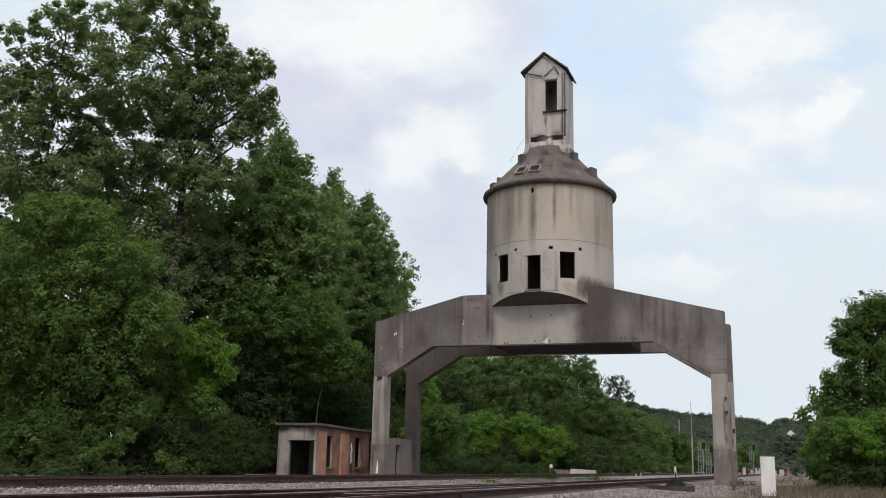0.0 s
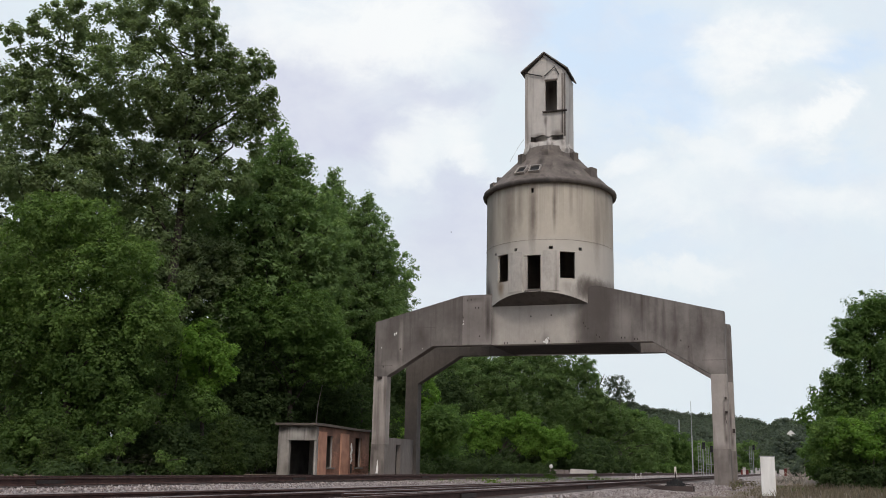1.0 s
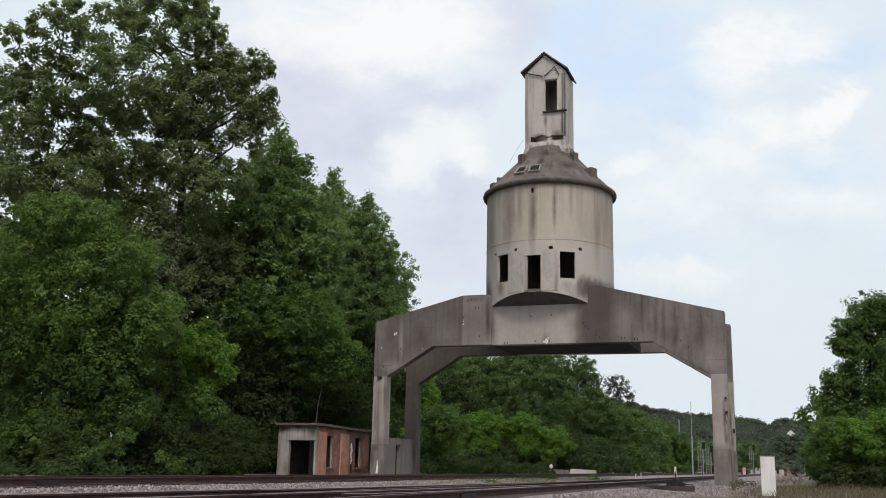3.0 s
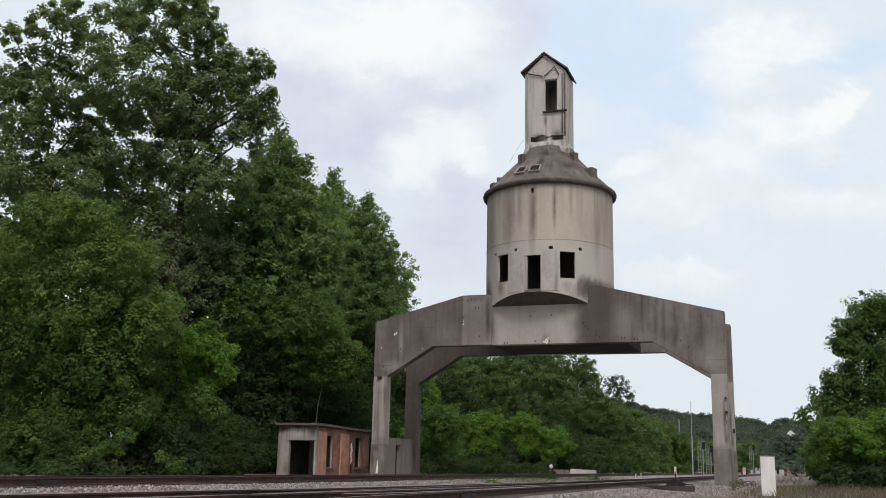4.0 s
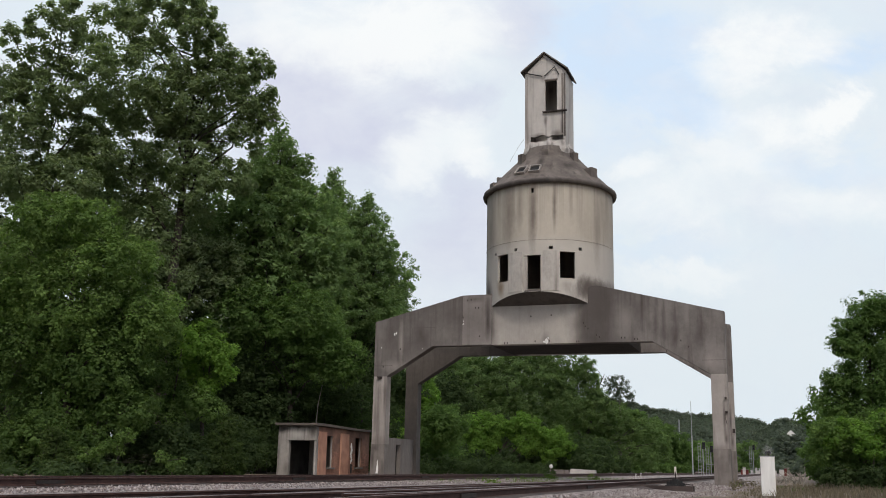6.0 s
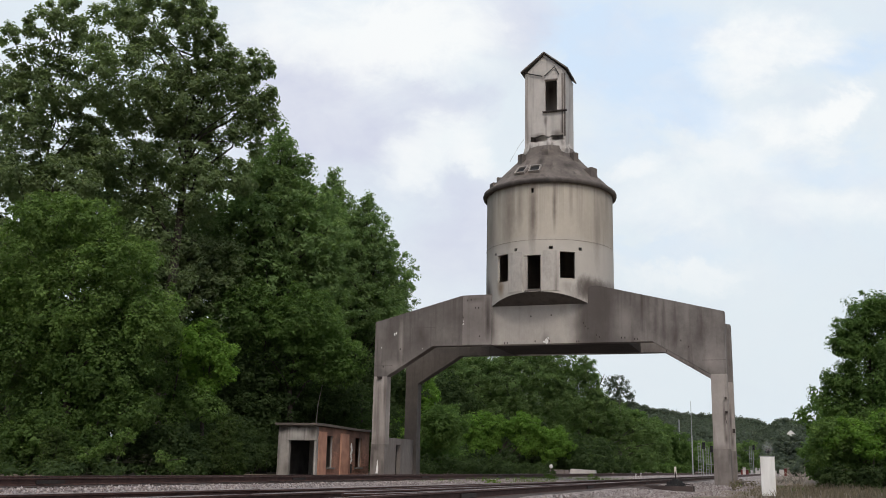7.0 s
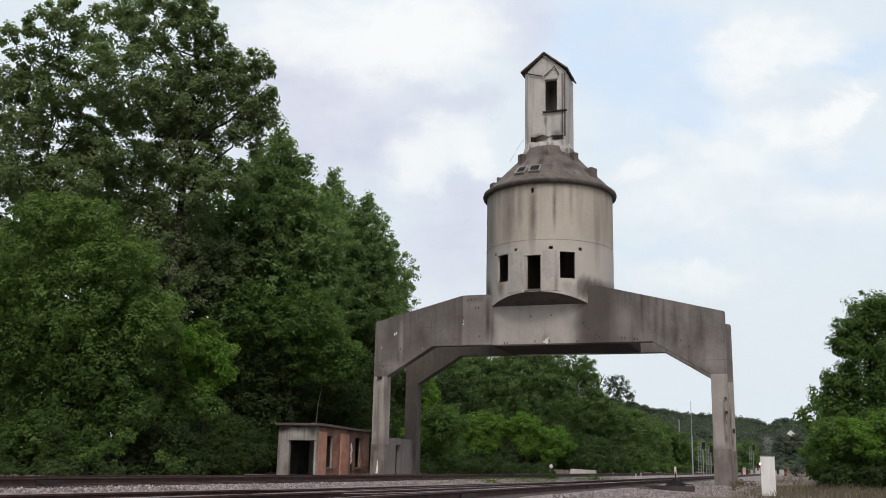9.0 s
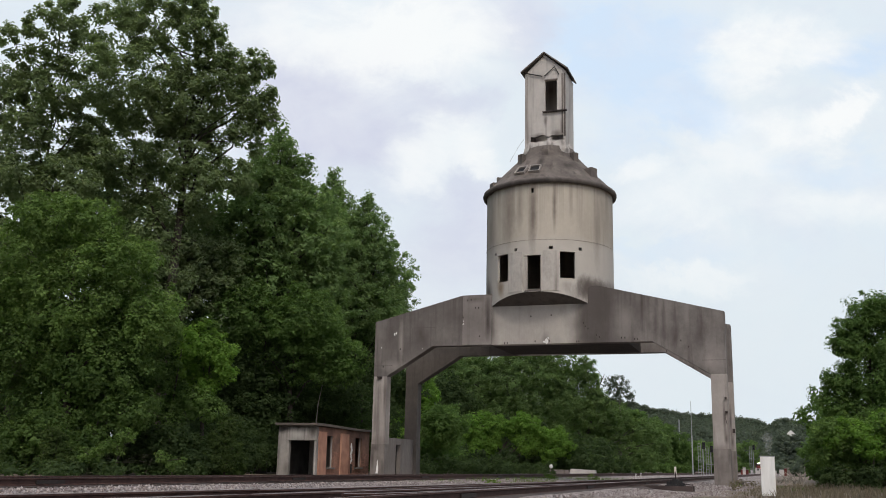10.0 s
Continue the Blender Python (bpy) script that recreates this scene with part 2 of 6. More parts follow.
L_OLIVE = leaf_material("olive green leaves", (0.051, 0.090, 0.029), (0.138, 0.216, 0.066))
L_PALE = leaf_material("pale green leaves", (0.122, 0.190, 0.081), (0.192, 0.278, 0.116))
# Haze over the far trees is put into this leaf colour.
L_HAZY = leaf_material("haze-paled greyish green leaves", (0.107, 0.173, 0.065), (0.164, 0.240, 0.092))
# Lighter leaf copy: puts the light on the near tree's top into colour.
L_SUNNY = leaf_material("lit and yellowish green leaves", (0.075, 0.129, 0.039), (0.192, 0.289, 0.089))
L_BRIGHT = leaf_material("young bright leaves", (0.099, 0.191, 0.032), (0.178, 0.298, 0.065))
# Lighter and bluer: distance haze painted into the colour.
L_FAR = leaf_material("haze-greyed far foliage", (0.080, 0.102, 0.083), (0.120, 0.148, 0.112), trans=0.5)
L_DRY = leaf_material("dry grass", (0.115, 0.096, 0.077), (0.20, 0.168, 0.138))
L_GRASS = leaf_material("weed leaves", (0.06, 0.11, 0.025), (0.14, 0.20, 0.05))


def gravel_material(name, stones):
    m = Mat(name, 0.9)
    if stones:
        geo = m.n.new("ShaderNodeNewGeometry")
        rnd = geo.outputs["Random Per Island"]
    else:
        vo = m.node("ShaderNodeTexVoronoi", Scale=17.0)
        m.l.new(m.coords(), vo.inputs["Vector"])
        sep = m.n.new("ShaderNodeSeparateColor")
        m.l.new(vo.outputs["Color"], sep.inputs[0])
        rnd = sep.outputs[0]
    base = m.ramp(rnd, [(0.0, (0.13, 0.105, 0.098)), (0.45, (0.26, 0.222, 0.208)), (0.8, (0.37, 0.328, 0.312)), (1.0, (0.52, 0.475, 0.455))])
    dirt = m.ramp(m.noise(0.7, 5), [(0.35, grey(0.75)), (0.65, grey(1.05))])
    m.colour(m.mix(1.0, base, dirt, "MULTIPLY"))
    if not stones:
        m.bump(vo.outputs["Distance"], 0.9, 0.04)
    return m.m


M_GRAVEL = gravel_material("ballast gravel", False)
M_STONE = gravel_material("ballast stones", True)


def ground_material():
    m = Mat("dirt and grass", 0.95)
    soil = m.mix(m.ramp(m.noise(1.2, 6), [(0.3, grey(0)), (0.7, grey(1))]), (0.13, 0.10, 0.075), (0.24, 0.20, 0.16))
    grass = m.mix(m.noise(5, 5), (0.04, 0.065, 0.02), (0.10, 0.12, 0.045))
    m.colour(m.mix(m.ramp(m.noise(0.22, 5), [(0.56, grey(0)), (0.74, grey(0.9))]), soil, grass))
    m.bump(m.noise(8, 6), 0.7, 0.05)
    return m.m


M_GROUND = ground_material()


# ---------------------------------------------------------------- mesh helpers
def mesh_of(name, verts, faces, mat):
    me = bpy.data.meshes.new(name)
    me.from_pydata([tuple(v) for v in verts], [], faces)
    me.materials.append(mat)
    me.update()
    return me


def finish(bm, name, mat, bevel=0.0):
    if bevel:
        edges = [e for e in bm.edges if len(e.link_faces) == 2 and e.calc_face_angle(0) > 0.6]
        bmesh.ops.bevel(bm, geom=edges, offset=bevel, segments=2, affect="EDGES", profile=0.6)
    bmesh.ops.recalc_face_normals(bm, faces=bm.faces[:])
    me = bpy.data.meshes.new(name)
    bm.to_mesh(me)
    bm.free()
    me.materials.append(mat)
    return me


def part(name, bm, mat, parent, label="", bevel=0.0, at=None):
    """Links a bmesh as one mesh object under a thing or a part (poses in the parent's space)."""
    ob = new(name, finish(bm, name, mat, bevel) if isinstance(bm, bmesh.types.BMesh) else bm)
    ob.parent = parent
    if at is not None:
        ob.matrix_basis = at
    return tagged(ob, label)


def thing(name, label, category, x=0, y=0, z=0, rz=0, group="", kind=""):
    ob = new(name)
    ob.empty_display_size = 0.2
    ob.matrix_basis = pose(x, y, z, 0, 0, rz)
    return tagged(ob, label, category, group, kind)


def add_box(bm, x0, x1, y0, y1, z0, z1):
    v = [bm.verts.new((x, y, z)) for z in (z0, z1) for y in (y0, y1) for x in (x0, x1)]
    for f in ((0, 2, 3, 1), (4, 5, 7, 6), (0, 1, 5, 4), (2, 6, 7, 3), (0, 4, 6, 2), (1, 3, 7, 5)):
        bm.faces.new([v[i] for i in f])
    return bm


def box(*a):
    return add_box(bmesh.new(), *a)


def add_prism(bm, poly, y0, y1):
    """A prism: a polygon in X and Z carried along Y."""
    a = [bm.verts.new((x, y0, z)) for x, z in poly]
    b = [bm.verts.new((x, y1, z)) for x, z in poly]
    bm.faces.new(a)
    bm.faces.new(b[::-1])
    n = len(poly)
    for i in range(n):
        bm.faces.new((a[i], b[i], b[(i + 1) % n], a[(i + 1) % n]))
    return bm


def add_tube(bm, points, radii, sides=8):
    """A tapered tube along points."""
    rings = []
    for i, p in enumerate(points):
        p = Vector(p)
        d = (Vector(points[min(i + 1, len(points) - 1)]) - Vector(points[max(i - 1, 0)])).normalized()
        a = d.cross(Vector((0.31, 0.87, 0.12))).normalized()
        b = d.cross(a)
        rings.append([bm.verts.new(p + radii[i] * (a * math.cos(2 * math.pi * k / sides) + b * math.sin(2 * math.pi * k / sides))) for k in range(sides)])
    for r0, r1 in zip(rings, rings[1:]):
        for k in range(sides):
            bm.faces.new((r0[k], r0[(k + 1) % sides], r1[(k + 1) % sides], r1[k]))
    bm.faces.new(rings[0][::-1])
    bm.faces.new(rings[-1])
    return bm


def tube(points, radii, sides=8):
    return add_tube(bmesh.new(), points, radii, sides)


def shell(us, vs, hole, where, closed=False):
    """A wall with thickness and real openings. us, vs: breakpoints; hole(u, v): whether that cell is open;
    where(u, v, w): the place, w 0 outside and 1 inside."""
    bm = bmesh.new()
    nu, nv = len(us) - 1, len(vs) - 1
    cache = {}

    def vert(i, j, w):
        if closed:
            i %= nu
        if (i, j, w) not in cache:
            cache[i, j, w] = bm.verts.new(where(us[i], vs[j], w))
        return cache[i, j, w]

    solid = {(i, j): not hole((us[i] + us[i + 1]) / 2, (vs[j] + vs[j + 1]) / 2) for i in range(nu) for j in range(nv)}
    for (i, j), s in solid.items():
        if not s:
            continue
        q = ((i, j), (i + 1, j), (i + 1, j + 1), (i, j + 1))
        bm.faces.new([vert(*c, 0) for c in q])
        bm.faces.new([vert(*c, 1) for c in q[::-1]])
        for (a, b), (di, dj) in (((q[0], q[1]), (0, -1)), ((q[1], q[2]), (1, 0)), ((q[2], q[3]), (0, 1)), ((q[3], q[0]), (-1, 0))):
            k = ((i + di) % nu if closed else i + di, j + dj)
            if not solid.get(k, False):
                bm.faces.new((vert(*a, 0), vert(*a, 1), vert(*b, 1), vert(*b, 0)))
    return bm


# ---------------------------------------------------------------- ground and tracks
def build_ground():
    xs = [-3000, -800, -250, -90, -45] + [-30 + 2 * i for i in range(31)] + [45, 90, 250, 800, 3000]
    ys = [-3000, -700, -200, -90, -60] + [-54 + 3 * i for i in range(28)] + [45, 80, 150, 300, 700, 3000]
    verts = []
    for y in ys:
        for x in xs:
            z = -0.04 + 0.05 * noise.noise(Vector((x * 0.25, y * 0.25, 0)))
            if abs(x) < 9:
                z = -0.12
            verts.append((x, y, z))
    n = len(xs)
    faces = [(j * n + i, j * n + i + 1, (j + 1) * n + i + 1, (j + 1) * n + i) for j in range(len(ys) - 1) for i in range(n - 1)]
    ob = new("ground", mesh_of("ground", verts, faces, M_GROUND))
    return tagged(ob, "bare dirt and patchy grass beside the railway", "ground", kind="structure")


def ballast_height(x, y):
    pts = [(-9.2, -0.10), (-7.6, 0.0), (-6.9, 0.03), (-3.8, 0.03), (-2.5, -0.01), (2.0, -0.01), (3.2, 0.03), (6.9, 0.05), (7.4, 0.10), (8.2, 0.0), (10.8, -0.06)]
    for (x0, z0), (x1, z1) in zip(pts, pts[1:]):
        if x <= x1:
            break
    k = min(max((x - x0) / (x1 - x0), 0), 1)
    if 7.3 < x < 9.6 and -19.5 < y < -13.8:
        z0 -= 0.07
        z1 -= 0.07
    bump = 0.035 * noise.noise(Vector((x * 0.5, y * 0.35, 4)))
    if 7.0 < x < 10.0:
        bump += 0.03 * max(0, noise.noise(Vector((x * 0.4, y * 0.2, 9))))
    return z0 + (z1 - z0) * k + bump * (0.4 if x < 7 else 1.0)


def build_ballast():
    xs = [-9.2 + 0.5 * i for i in range(41)]
    ys = [-60 + 0.75 * i for i in range(100)] + [15 + 8 * i for i in range(12)] + [140, 220, 350, 500, 720]
    verts = [(x, y, ballast_height(x, y)) for y in ys for x in xs]
    n = len(xs)
    faces = [(j * n + i, j * n + i + 1, (j + 1) * n + i + 1, (j + 1) * n + i) for j in range(len(ys) - 1) for i in range(n - 1)]
    ob = new("ballast_bed", mesh_of("ballast_bed", verts, faces, M_GRAVEL))
    tagged(ob, "bed of pale grey crushed stone under the tracks", "ballast", kind="structure")
    # loose stones
    rs = np.random.RandomState(8)
    count = 23000
    px_ = np.where(rs.rand(count) < 0.6, rs.uniform(-2.9, 3.4, count), rs.uniform(7.6, 10.6, count))
    py_ = -49 + 52 * rs.rand(count) ** 1.15
    pz_ = np.array([ballast_height(a, b) for a, b in zip(px_, py_)])
    pz_ = np.where((px_ > 7.4) & (px_ < 9.2) & (py_ > -18.2) & (py_ < -14.6), pz_ - 0.1, pz_)
    size = rs.uniform(0.022, 0.052, count) * np.where(py_ > -30, 0.62, 0.9)
    octa = np.array([(1, 0, 0), (0, 1, 0), (-1, 0, 0), (0, -1, 0), (0, 0, 1), (0, 0, -1)], float)
    v = octa[None] * size[:, None, None] * rs.uniform(0.6, 1.35, (count, 6, 1)) + rs.normal(0, 0.18, (count, 6, 3)) * size[:, None, None]
    v += np.stack([px_, py_, pz_ + size * 0.35], 1)[:, None]
    tri = np.array([(0, 1, 4), (1, 2, 4), (2, 3, 4), (3, 0, 4), (1, 0, 5), (2, 1, 5), (3, 2, 5), (0, 3, 5)])
    f = (tri[None] + 6 * np.arange(count)[:, None, None]).reshape(-1, 3)
    st = new("ballast_stones", tri_mesh("ballast_stones", v.reshape(-1, 3), f, M_STONE))
    tagged(st, "loose grey and white crushed stones between the rails", "gravel", kind="stuff")


def build_track_bed(x0, x1, y0, y1):
    """Dark oily cinders round the ties."""
    xs = [x0 + (x1 - x0) * i / 8 for i in range(9)]
    ys = [y0 + (y1 - y0) * i / 120 for i in range(121)]
    verts = []
    for y in ys:
        for i, x in enumerate(xs):
            e = 0.25 * noise.noise(Vector((i, y * 0.9, 2))) if i in (0, 8) else 0
            verts.append((x + e, y, ballast_height(x + e, y) + (0.012 if 0 < i < 8 else -0.02)))
    faces = [(j * 9 + i, j * 9 + i + 1, (j + 1) * 9 + i + 1, (j + 1) * 9 + i) for j in range(120) for i in range(8)]
    ob = new("track_bed", mesh_of("track_bed", verts, faces, M_CINDER))
    return tagged(ob, "dark oily cinders between the rails and ties", "track bed", kind="structure")


def tri_mesh(name, v, f, mat):
    me = bpy.data.meshes.new(name)
    me.vertices.add(len(v))
    me.vertices.foreach_set("co", np.ascontiguousarray(v, dtype=np.float32).ravel())
    me.loops.add(len(f) * 3)
    me.loops.foreach_set("vertex_index", np.ascontiguousarray(f, dtype=np.int32).ravel())
    me.polygons.add(len(f))
    me.polygons.foreach_set("loop_start", np.arange(0, len(f) * 3, 3, dtype=np.int32))
    me.update(calc_edges=True)
    me.materials.append(mat)
    return me


RAIL_TOP = 0.21
PROFILE = [(-0.07, 0.0), (0.07, 0.0), (0.07, 0.014), (0.012, 0.034), (0.012, 0.125), (0.036, 0.138), (0.036, 0.165), (0.028, 0.172), (-0.028, 0.172), (-0.036, 0.165), (-0.036, 0.138), (-0.012, 0.125), (-0.012, 0.034), (-0.07, 0.014)]


def rail_mesh(name, path, worn=(7,)):
    """A rail swept along a path of (x, y); worn: the faces of the profile given the paler metal, worn and highlit."""
    bm = bmesh.new()
    rings = []
    for i, (x, y) in enumerate(path):
        x0, y0 = path[max(i - 1, 0)]
        x1, y1 = path[min(i + 1, len(path) - 1)]
        d = Vector((x1 - x0, y1 - y0)).normalized()
        rings.append([bm.verts.new((x + d.y * a, y - d.x * a, RAIL_TOP - 0.172 + b)) for a, b in PROFILE])
    n = len(PROFILE)
    for r0, r1 in zip(rings, rings[1:]):
        for k in range(n):
            f = bm.faces.new((r0[k], r0[(k + 1) % n], r1[(k + 1) % n], r1[k]))
            if k in worn:
                f.material_index = 1
    bm.faces.new(rings[0])
    bm.faces.new(rings[-1][::-1])
    me = finish(bm, name, M_RAIL)
    me.materials.append(M_SHINE)
    return me


def build_track(centre, label, tie_from, tie_to):
    tr = thing("railway_track", label, "railway track", centre, 0, 0, group="tracks through the tower")
    for side in (-0.7535, 0.7535):
        part("rail", rail_mesh("rail", [(side, -62), (side, -20), (side, 20), (side, 150), (side, 700)]), None, tr)
    tie = finish(box(-1.3, 1.3, -0.115, 0.115, -0.15, 0.036), "tie", M_TIE, 0.012)
    plate = finish(box(-0.09, 0.09, -0.15, 0.15, 0.036, 0.05), "tie_plate", M_IRON)
    rng = random.Random(int(centre * 10))
    y = tie_from
    while y < tie_to:
        t = part("tie", tie, None, tr, at=pose(rng.uniform(-0.05, 0.05), y, rng.uniform(-0.008, 0.004), 0, 0, rng.uniform(-1, 1)))
        for side in (-0.7535, 0.7535):
            part("tie_plate", plate, None, t, at=pose(side, 0, 0.002))
        y += 0.55
    # the ties farther off, past what can be told apart
    verts, faces = [], []
    for y in [tie_to + 0.55 * i for i in range(340)] + [tie_from - 0.55 * (i + 1) for i in range(24)]:
        b = len(verts)
        w = rng.uniform(-0.05, 0.05)
        verts += [(w + sx * 1.3, y + sy * 0.115, z) for z in (-0.15, 0.034) for sy in (-1, 1) for sx in (-1, 1)]
        faces += [(b, b + 2, b + 3, b + 1), (b + 4, b + 5, b + 7, b + 6), (b, b + 1, b + 5, b + 4), (b + 2, b + 6, b + 7, b + 3), (b, b + 4, b + 6, b + 2), (b + 1, b + 3, b + 7, b + 5)]
    tagged(part("far_ties", mesh_of("far_ties", verts, faces, M_TIE), None, tr), kind="stuff")
    # joint bars on the near rails
    bar = finish(box(-0.05, 0.05, -0.45, 0.45, 0.075, 0.155), "joint_bar", M_IRON, 0.008)
    for y in (-36.5, -24.6, -12.5, -0.5):
        for side in (-0.7535, 0.7535):
            part("joint_bar", bar, None, tr, at=pose(side, y + (3 if side > 0 else 0), 0))
    return tr


def build_turnout():
    """Diverging rails that leave the nearer track, with the points at y -17."""
    tn = thing("turnout", "rusty diverging rails of a switch beside the nearer track", "railway switch")
    for x0, y_end in ((5.65 - 0.7535, -60), (5.65 + 0.7535, -46)):
        path = []
        y = -9.0
        while y > y_end:
            s = -8.0 - y
            path.append((x0 - s * s / 660 - 0.05, y))
            y -= 1.5
        part("switch_rail", rail_mesh("switch_rail", path, (6, 7, 8)), None, tn)
    part("guard_rail", rail_mesh("guard_rail", [(3.70, -36.7), (3.92, -36.0), (4.30, -28.0), (4.30, -27.0)], (6, 7, 8)), None, tn)
    part("guard_rail", rail_mesh("guard_rail", [(5.62, -37.4), (5.90, -36.8), (6.12, -35.6), (6.27, -28.0), (6.22, -27.0)], (6, 7, 8)), None, tn)
    tie = finish(box(-1.75, 1.75, -0.115, 0.115, -0.15, 0.030), "switch_tie", M_TIE, 0.012)
    for i in range(52):
        part("switch_tie", tie, None, tn, at=pose(5.35 - 0.014 * i, -16.3 - 0.55 * i, 0.0, 0, 0, 0.6))
    return tn


def build_switch_stand():
    sw = thing("switch_stand", "low dark iron switch stand with a faded yellow target", "switch stand", 8.30, -15.4, 0)
    for dy in (-0.28, 0.28):
        part("head_block", box(-1.6, 0.62, dy - 0.12, dy + 0.12, -0.10, 0.125), M_CINDER, sw, bevel=0.015)
    b = box(-0.34, 0.32, -0.3, 0.3, 0.125, 0.165)
    for x0, x1, y0, y1, z1 in ((-0.30, -0.12, -0.2, 0.1, 0.27), (-0.10, 0.09, -0.15, 0.15, 0.36), (0.11, 0.24, -0.1, 0.22, 0.30), (0.20, 0.34, -0.24, -0.06, 0.23), (-0.22, 0.02, 0.12, 0.26, 0.31)):
        add_box(b, x0, x1, y0, y1, 0.16, z1)
    part("base", b, M_BLACK, sw, bevel=0.015)
    part("spindle", tube([(0, 0, 0.3), (0, 0, 0.62)], [0.026, 0.022]), M_IRON, sw)
    bm = bmesh.new()
    add_prism(bm, [(-0.03, 0.50), (0.03, 0.50), (0.042, 0.62), (0.034, 0.80), (-0.034, 0.80), (-0.042, 0.62)], -0.01, 0.01)
    part("target", bm, M_YELLOW, sw, "faded yellow and white target plate", bevel=0.004)
    part("lever", tube([(0.1, 0, 0.22), (0.55, -0.1, 0.17), (0.62, -0.1, 0.17)], [0.02, 0.018, 0.026]), M_IRON, sw)
    part("connecting_rod", tube([(-0.1, 0, 0.06), (-1.75, 0, 0.06)], [0.018, 0.018]), M_IRON, sw)


# ---------------------------------------------------------------- the coaling tower
H = 2.39        # front face of the front frame at y = -H, of the back frame at y = +H
THICK = 0.62
RB = 3.54       # bin radius


def build_tower():
    tw = thing("coaling_tower", "abandoned pale concrete coaling tower on a stained portal astride the tracks", "tower")
    for y0 in (-H, H):
        y1 = y0 + THICK
        for s in (-1, 1):
            # The back-left leg and its foot take the copy darkened for shade.
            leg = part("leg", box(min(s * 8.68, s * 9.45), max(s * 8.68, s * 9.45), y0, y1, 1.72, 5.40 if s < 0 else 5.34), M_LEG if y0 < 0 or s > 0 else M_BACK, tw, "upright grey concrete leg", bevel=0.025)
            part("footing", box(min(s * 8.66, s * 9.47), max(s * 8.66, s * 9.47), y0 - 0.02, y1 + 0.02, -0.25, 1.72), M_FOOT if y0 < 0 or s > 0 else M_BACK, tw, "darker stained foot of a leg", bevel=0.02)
        left = [(-9.45, 5.40), (-8.70, 5.40), (-6.00, 7.035), (-2.62, 7.025), (-2.62, 9.78), (-4.31, 9.77), (-9.45, 8.45)]
        right = [(9.45, 5.34), (9.45, 8.45), (4.02, 9.80), (3.4, 9.95), (3.05, 10.02), (2.82, 10.01), (2.64, 9.92), (2.52, 9.76), (2.45, 9.5), (2.45, 7.025), (5.90, 7.025), (8.68, 5.34)]
        # Back-left beam: its shade is in the material colour.
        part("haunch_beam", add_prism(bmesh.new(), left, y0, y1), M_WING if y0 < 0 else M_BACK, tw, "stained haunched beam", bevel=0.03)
        part("haunch_beam", add_prism(bmesh.new(), right, y0, y1), M_WING, tw, "stained haunched beam", bevel=0.03)
        # Down-facing faces take the near-black copy, which paints in their shade.
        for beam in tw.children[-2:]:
            beam.data.materials.append(M_SHADED)
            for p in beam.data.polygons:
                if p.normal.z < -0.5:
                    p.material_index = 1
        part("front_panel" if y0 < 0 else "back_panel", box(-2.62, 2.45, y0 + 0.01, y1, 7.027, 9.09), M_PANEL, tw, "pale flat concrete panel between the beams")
    # The hopper's underside shade is in its near-black colour.
    part("hopper_floor", box(-2.75, 4.6, -H + THICK, H, 7.03, 7.6), M_SHADED, tw, "shade-black underside of the hopper")
    # low motor house wall between the two legs on the shed side
    wall = shell([-1.77, -0.30, 0.42, 2.39], [-0.1, 1.75, 2.10], lambda u, v: -0.3 < u < 0.42 and v < 1.75, lambda u, v, w: (-8.86 - 0.25 * w, u, v))
    part("infill_wall", wall, M_FOOT, tw, "low grey wall with a dark doorway between two legs")
    part("infill_wall", box(-9.42, -9.30, -1.76, 2.38, -0.1, 2.0), M_DARKWALL, tw)

    # bin wall
    holes = [(-38.2, -25.2, 10.30, 11.80), (-8.8, 6.4, 9.62, 11.58), (22.3, 35.6, 10.34, 11.76)]
    pits = [(-18.2, -15.6, 11.87, 12.03), (12.9, 16.2, 11.88, 12.05), (39.0, 42.2, 11.87, 12.04), (-43.0, -40.4, 11.85, 12.0), (-2.6, -0.2, 15.0, 15.26)]
    every = holes + pits
    us = sorted({round(-180 + 6 * i, 2) for i in range(61)} | {e for q in every for e in q[:2]})
    vs = sorted({0.0, 12.4, 15.56} | {e for q in every for e in q[2:]})

    def foot(x, y):
        return 9.09 + max(0.0, abs(y) - H) * 0.47

    def where(u, v, w):
        r = RB - 0.13 * w
        x, y = r * math.sin(radians(u)), -r * math.cos(radians(u))
        if v == 0.0:
            v = foot(x, y) if w == 0 else 9.6
        return (x, y, v)

    def open_cell(u, v):
        return any(a < u < b and c < v < d for a, b, c, d in every)

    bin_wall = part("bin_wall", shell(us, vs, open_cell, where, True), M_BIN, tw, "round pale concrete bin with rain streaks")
    for p in bin_wall.data.polygons:
        p.use_smooth = abs(p.normal.z) < 0.2
    bin_wall.data.set_sharp_from_angle(angle=radians(25))
    # sloping soffits under the overhanging front and back of the bin
    for s in (-1, 1):
        bm = bmesh.new()
        half = math.degrees(math.acos(H / RB))
        arc = []
        for i in range(25):
            a = radians(-half + 2 * half * i / 24)
            x, y = RB * math.sin(a), RB * math.cos(a)
            arc.append(bm.verts.new((x, s * y, foot(x, y) + 0.004)))
        bm.faces.new(arc)
        top = [bm.verts.new((v.co.x * 0.98, v.co.y * 0.98, v.co.z + 0.15)) for v in arc]
        bm.faces.new(top[::-1])
        for i in range(25):
            j = (i + 1) % 25
            bm.faces.new((arc[i], top[i], top[j], arc[j]))
        # Underside painted dark for its shade.
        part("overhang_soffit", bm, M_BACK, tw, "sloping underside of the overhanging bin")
    bm = bmesh.new()
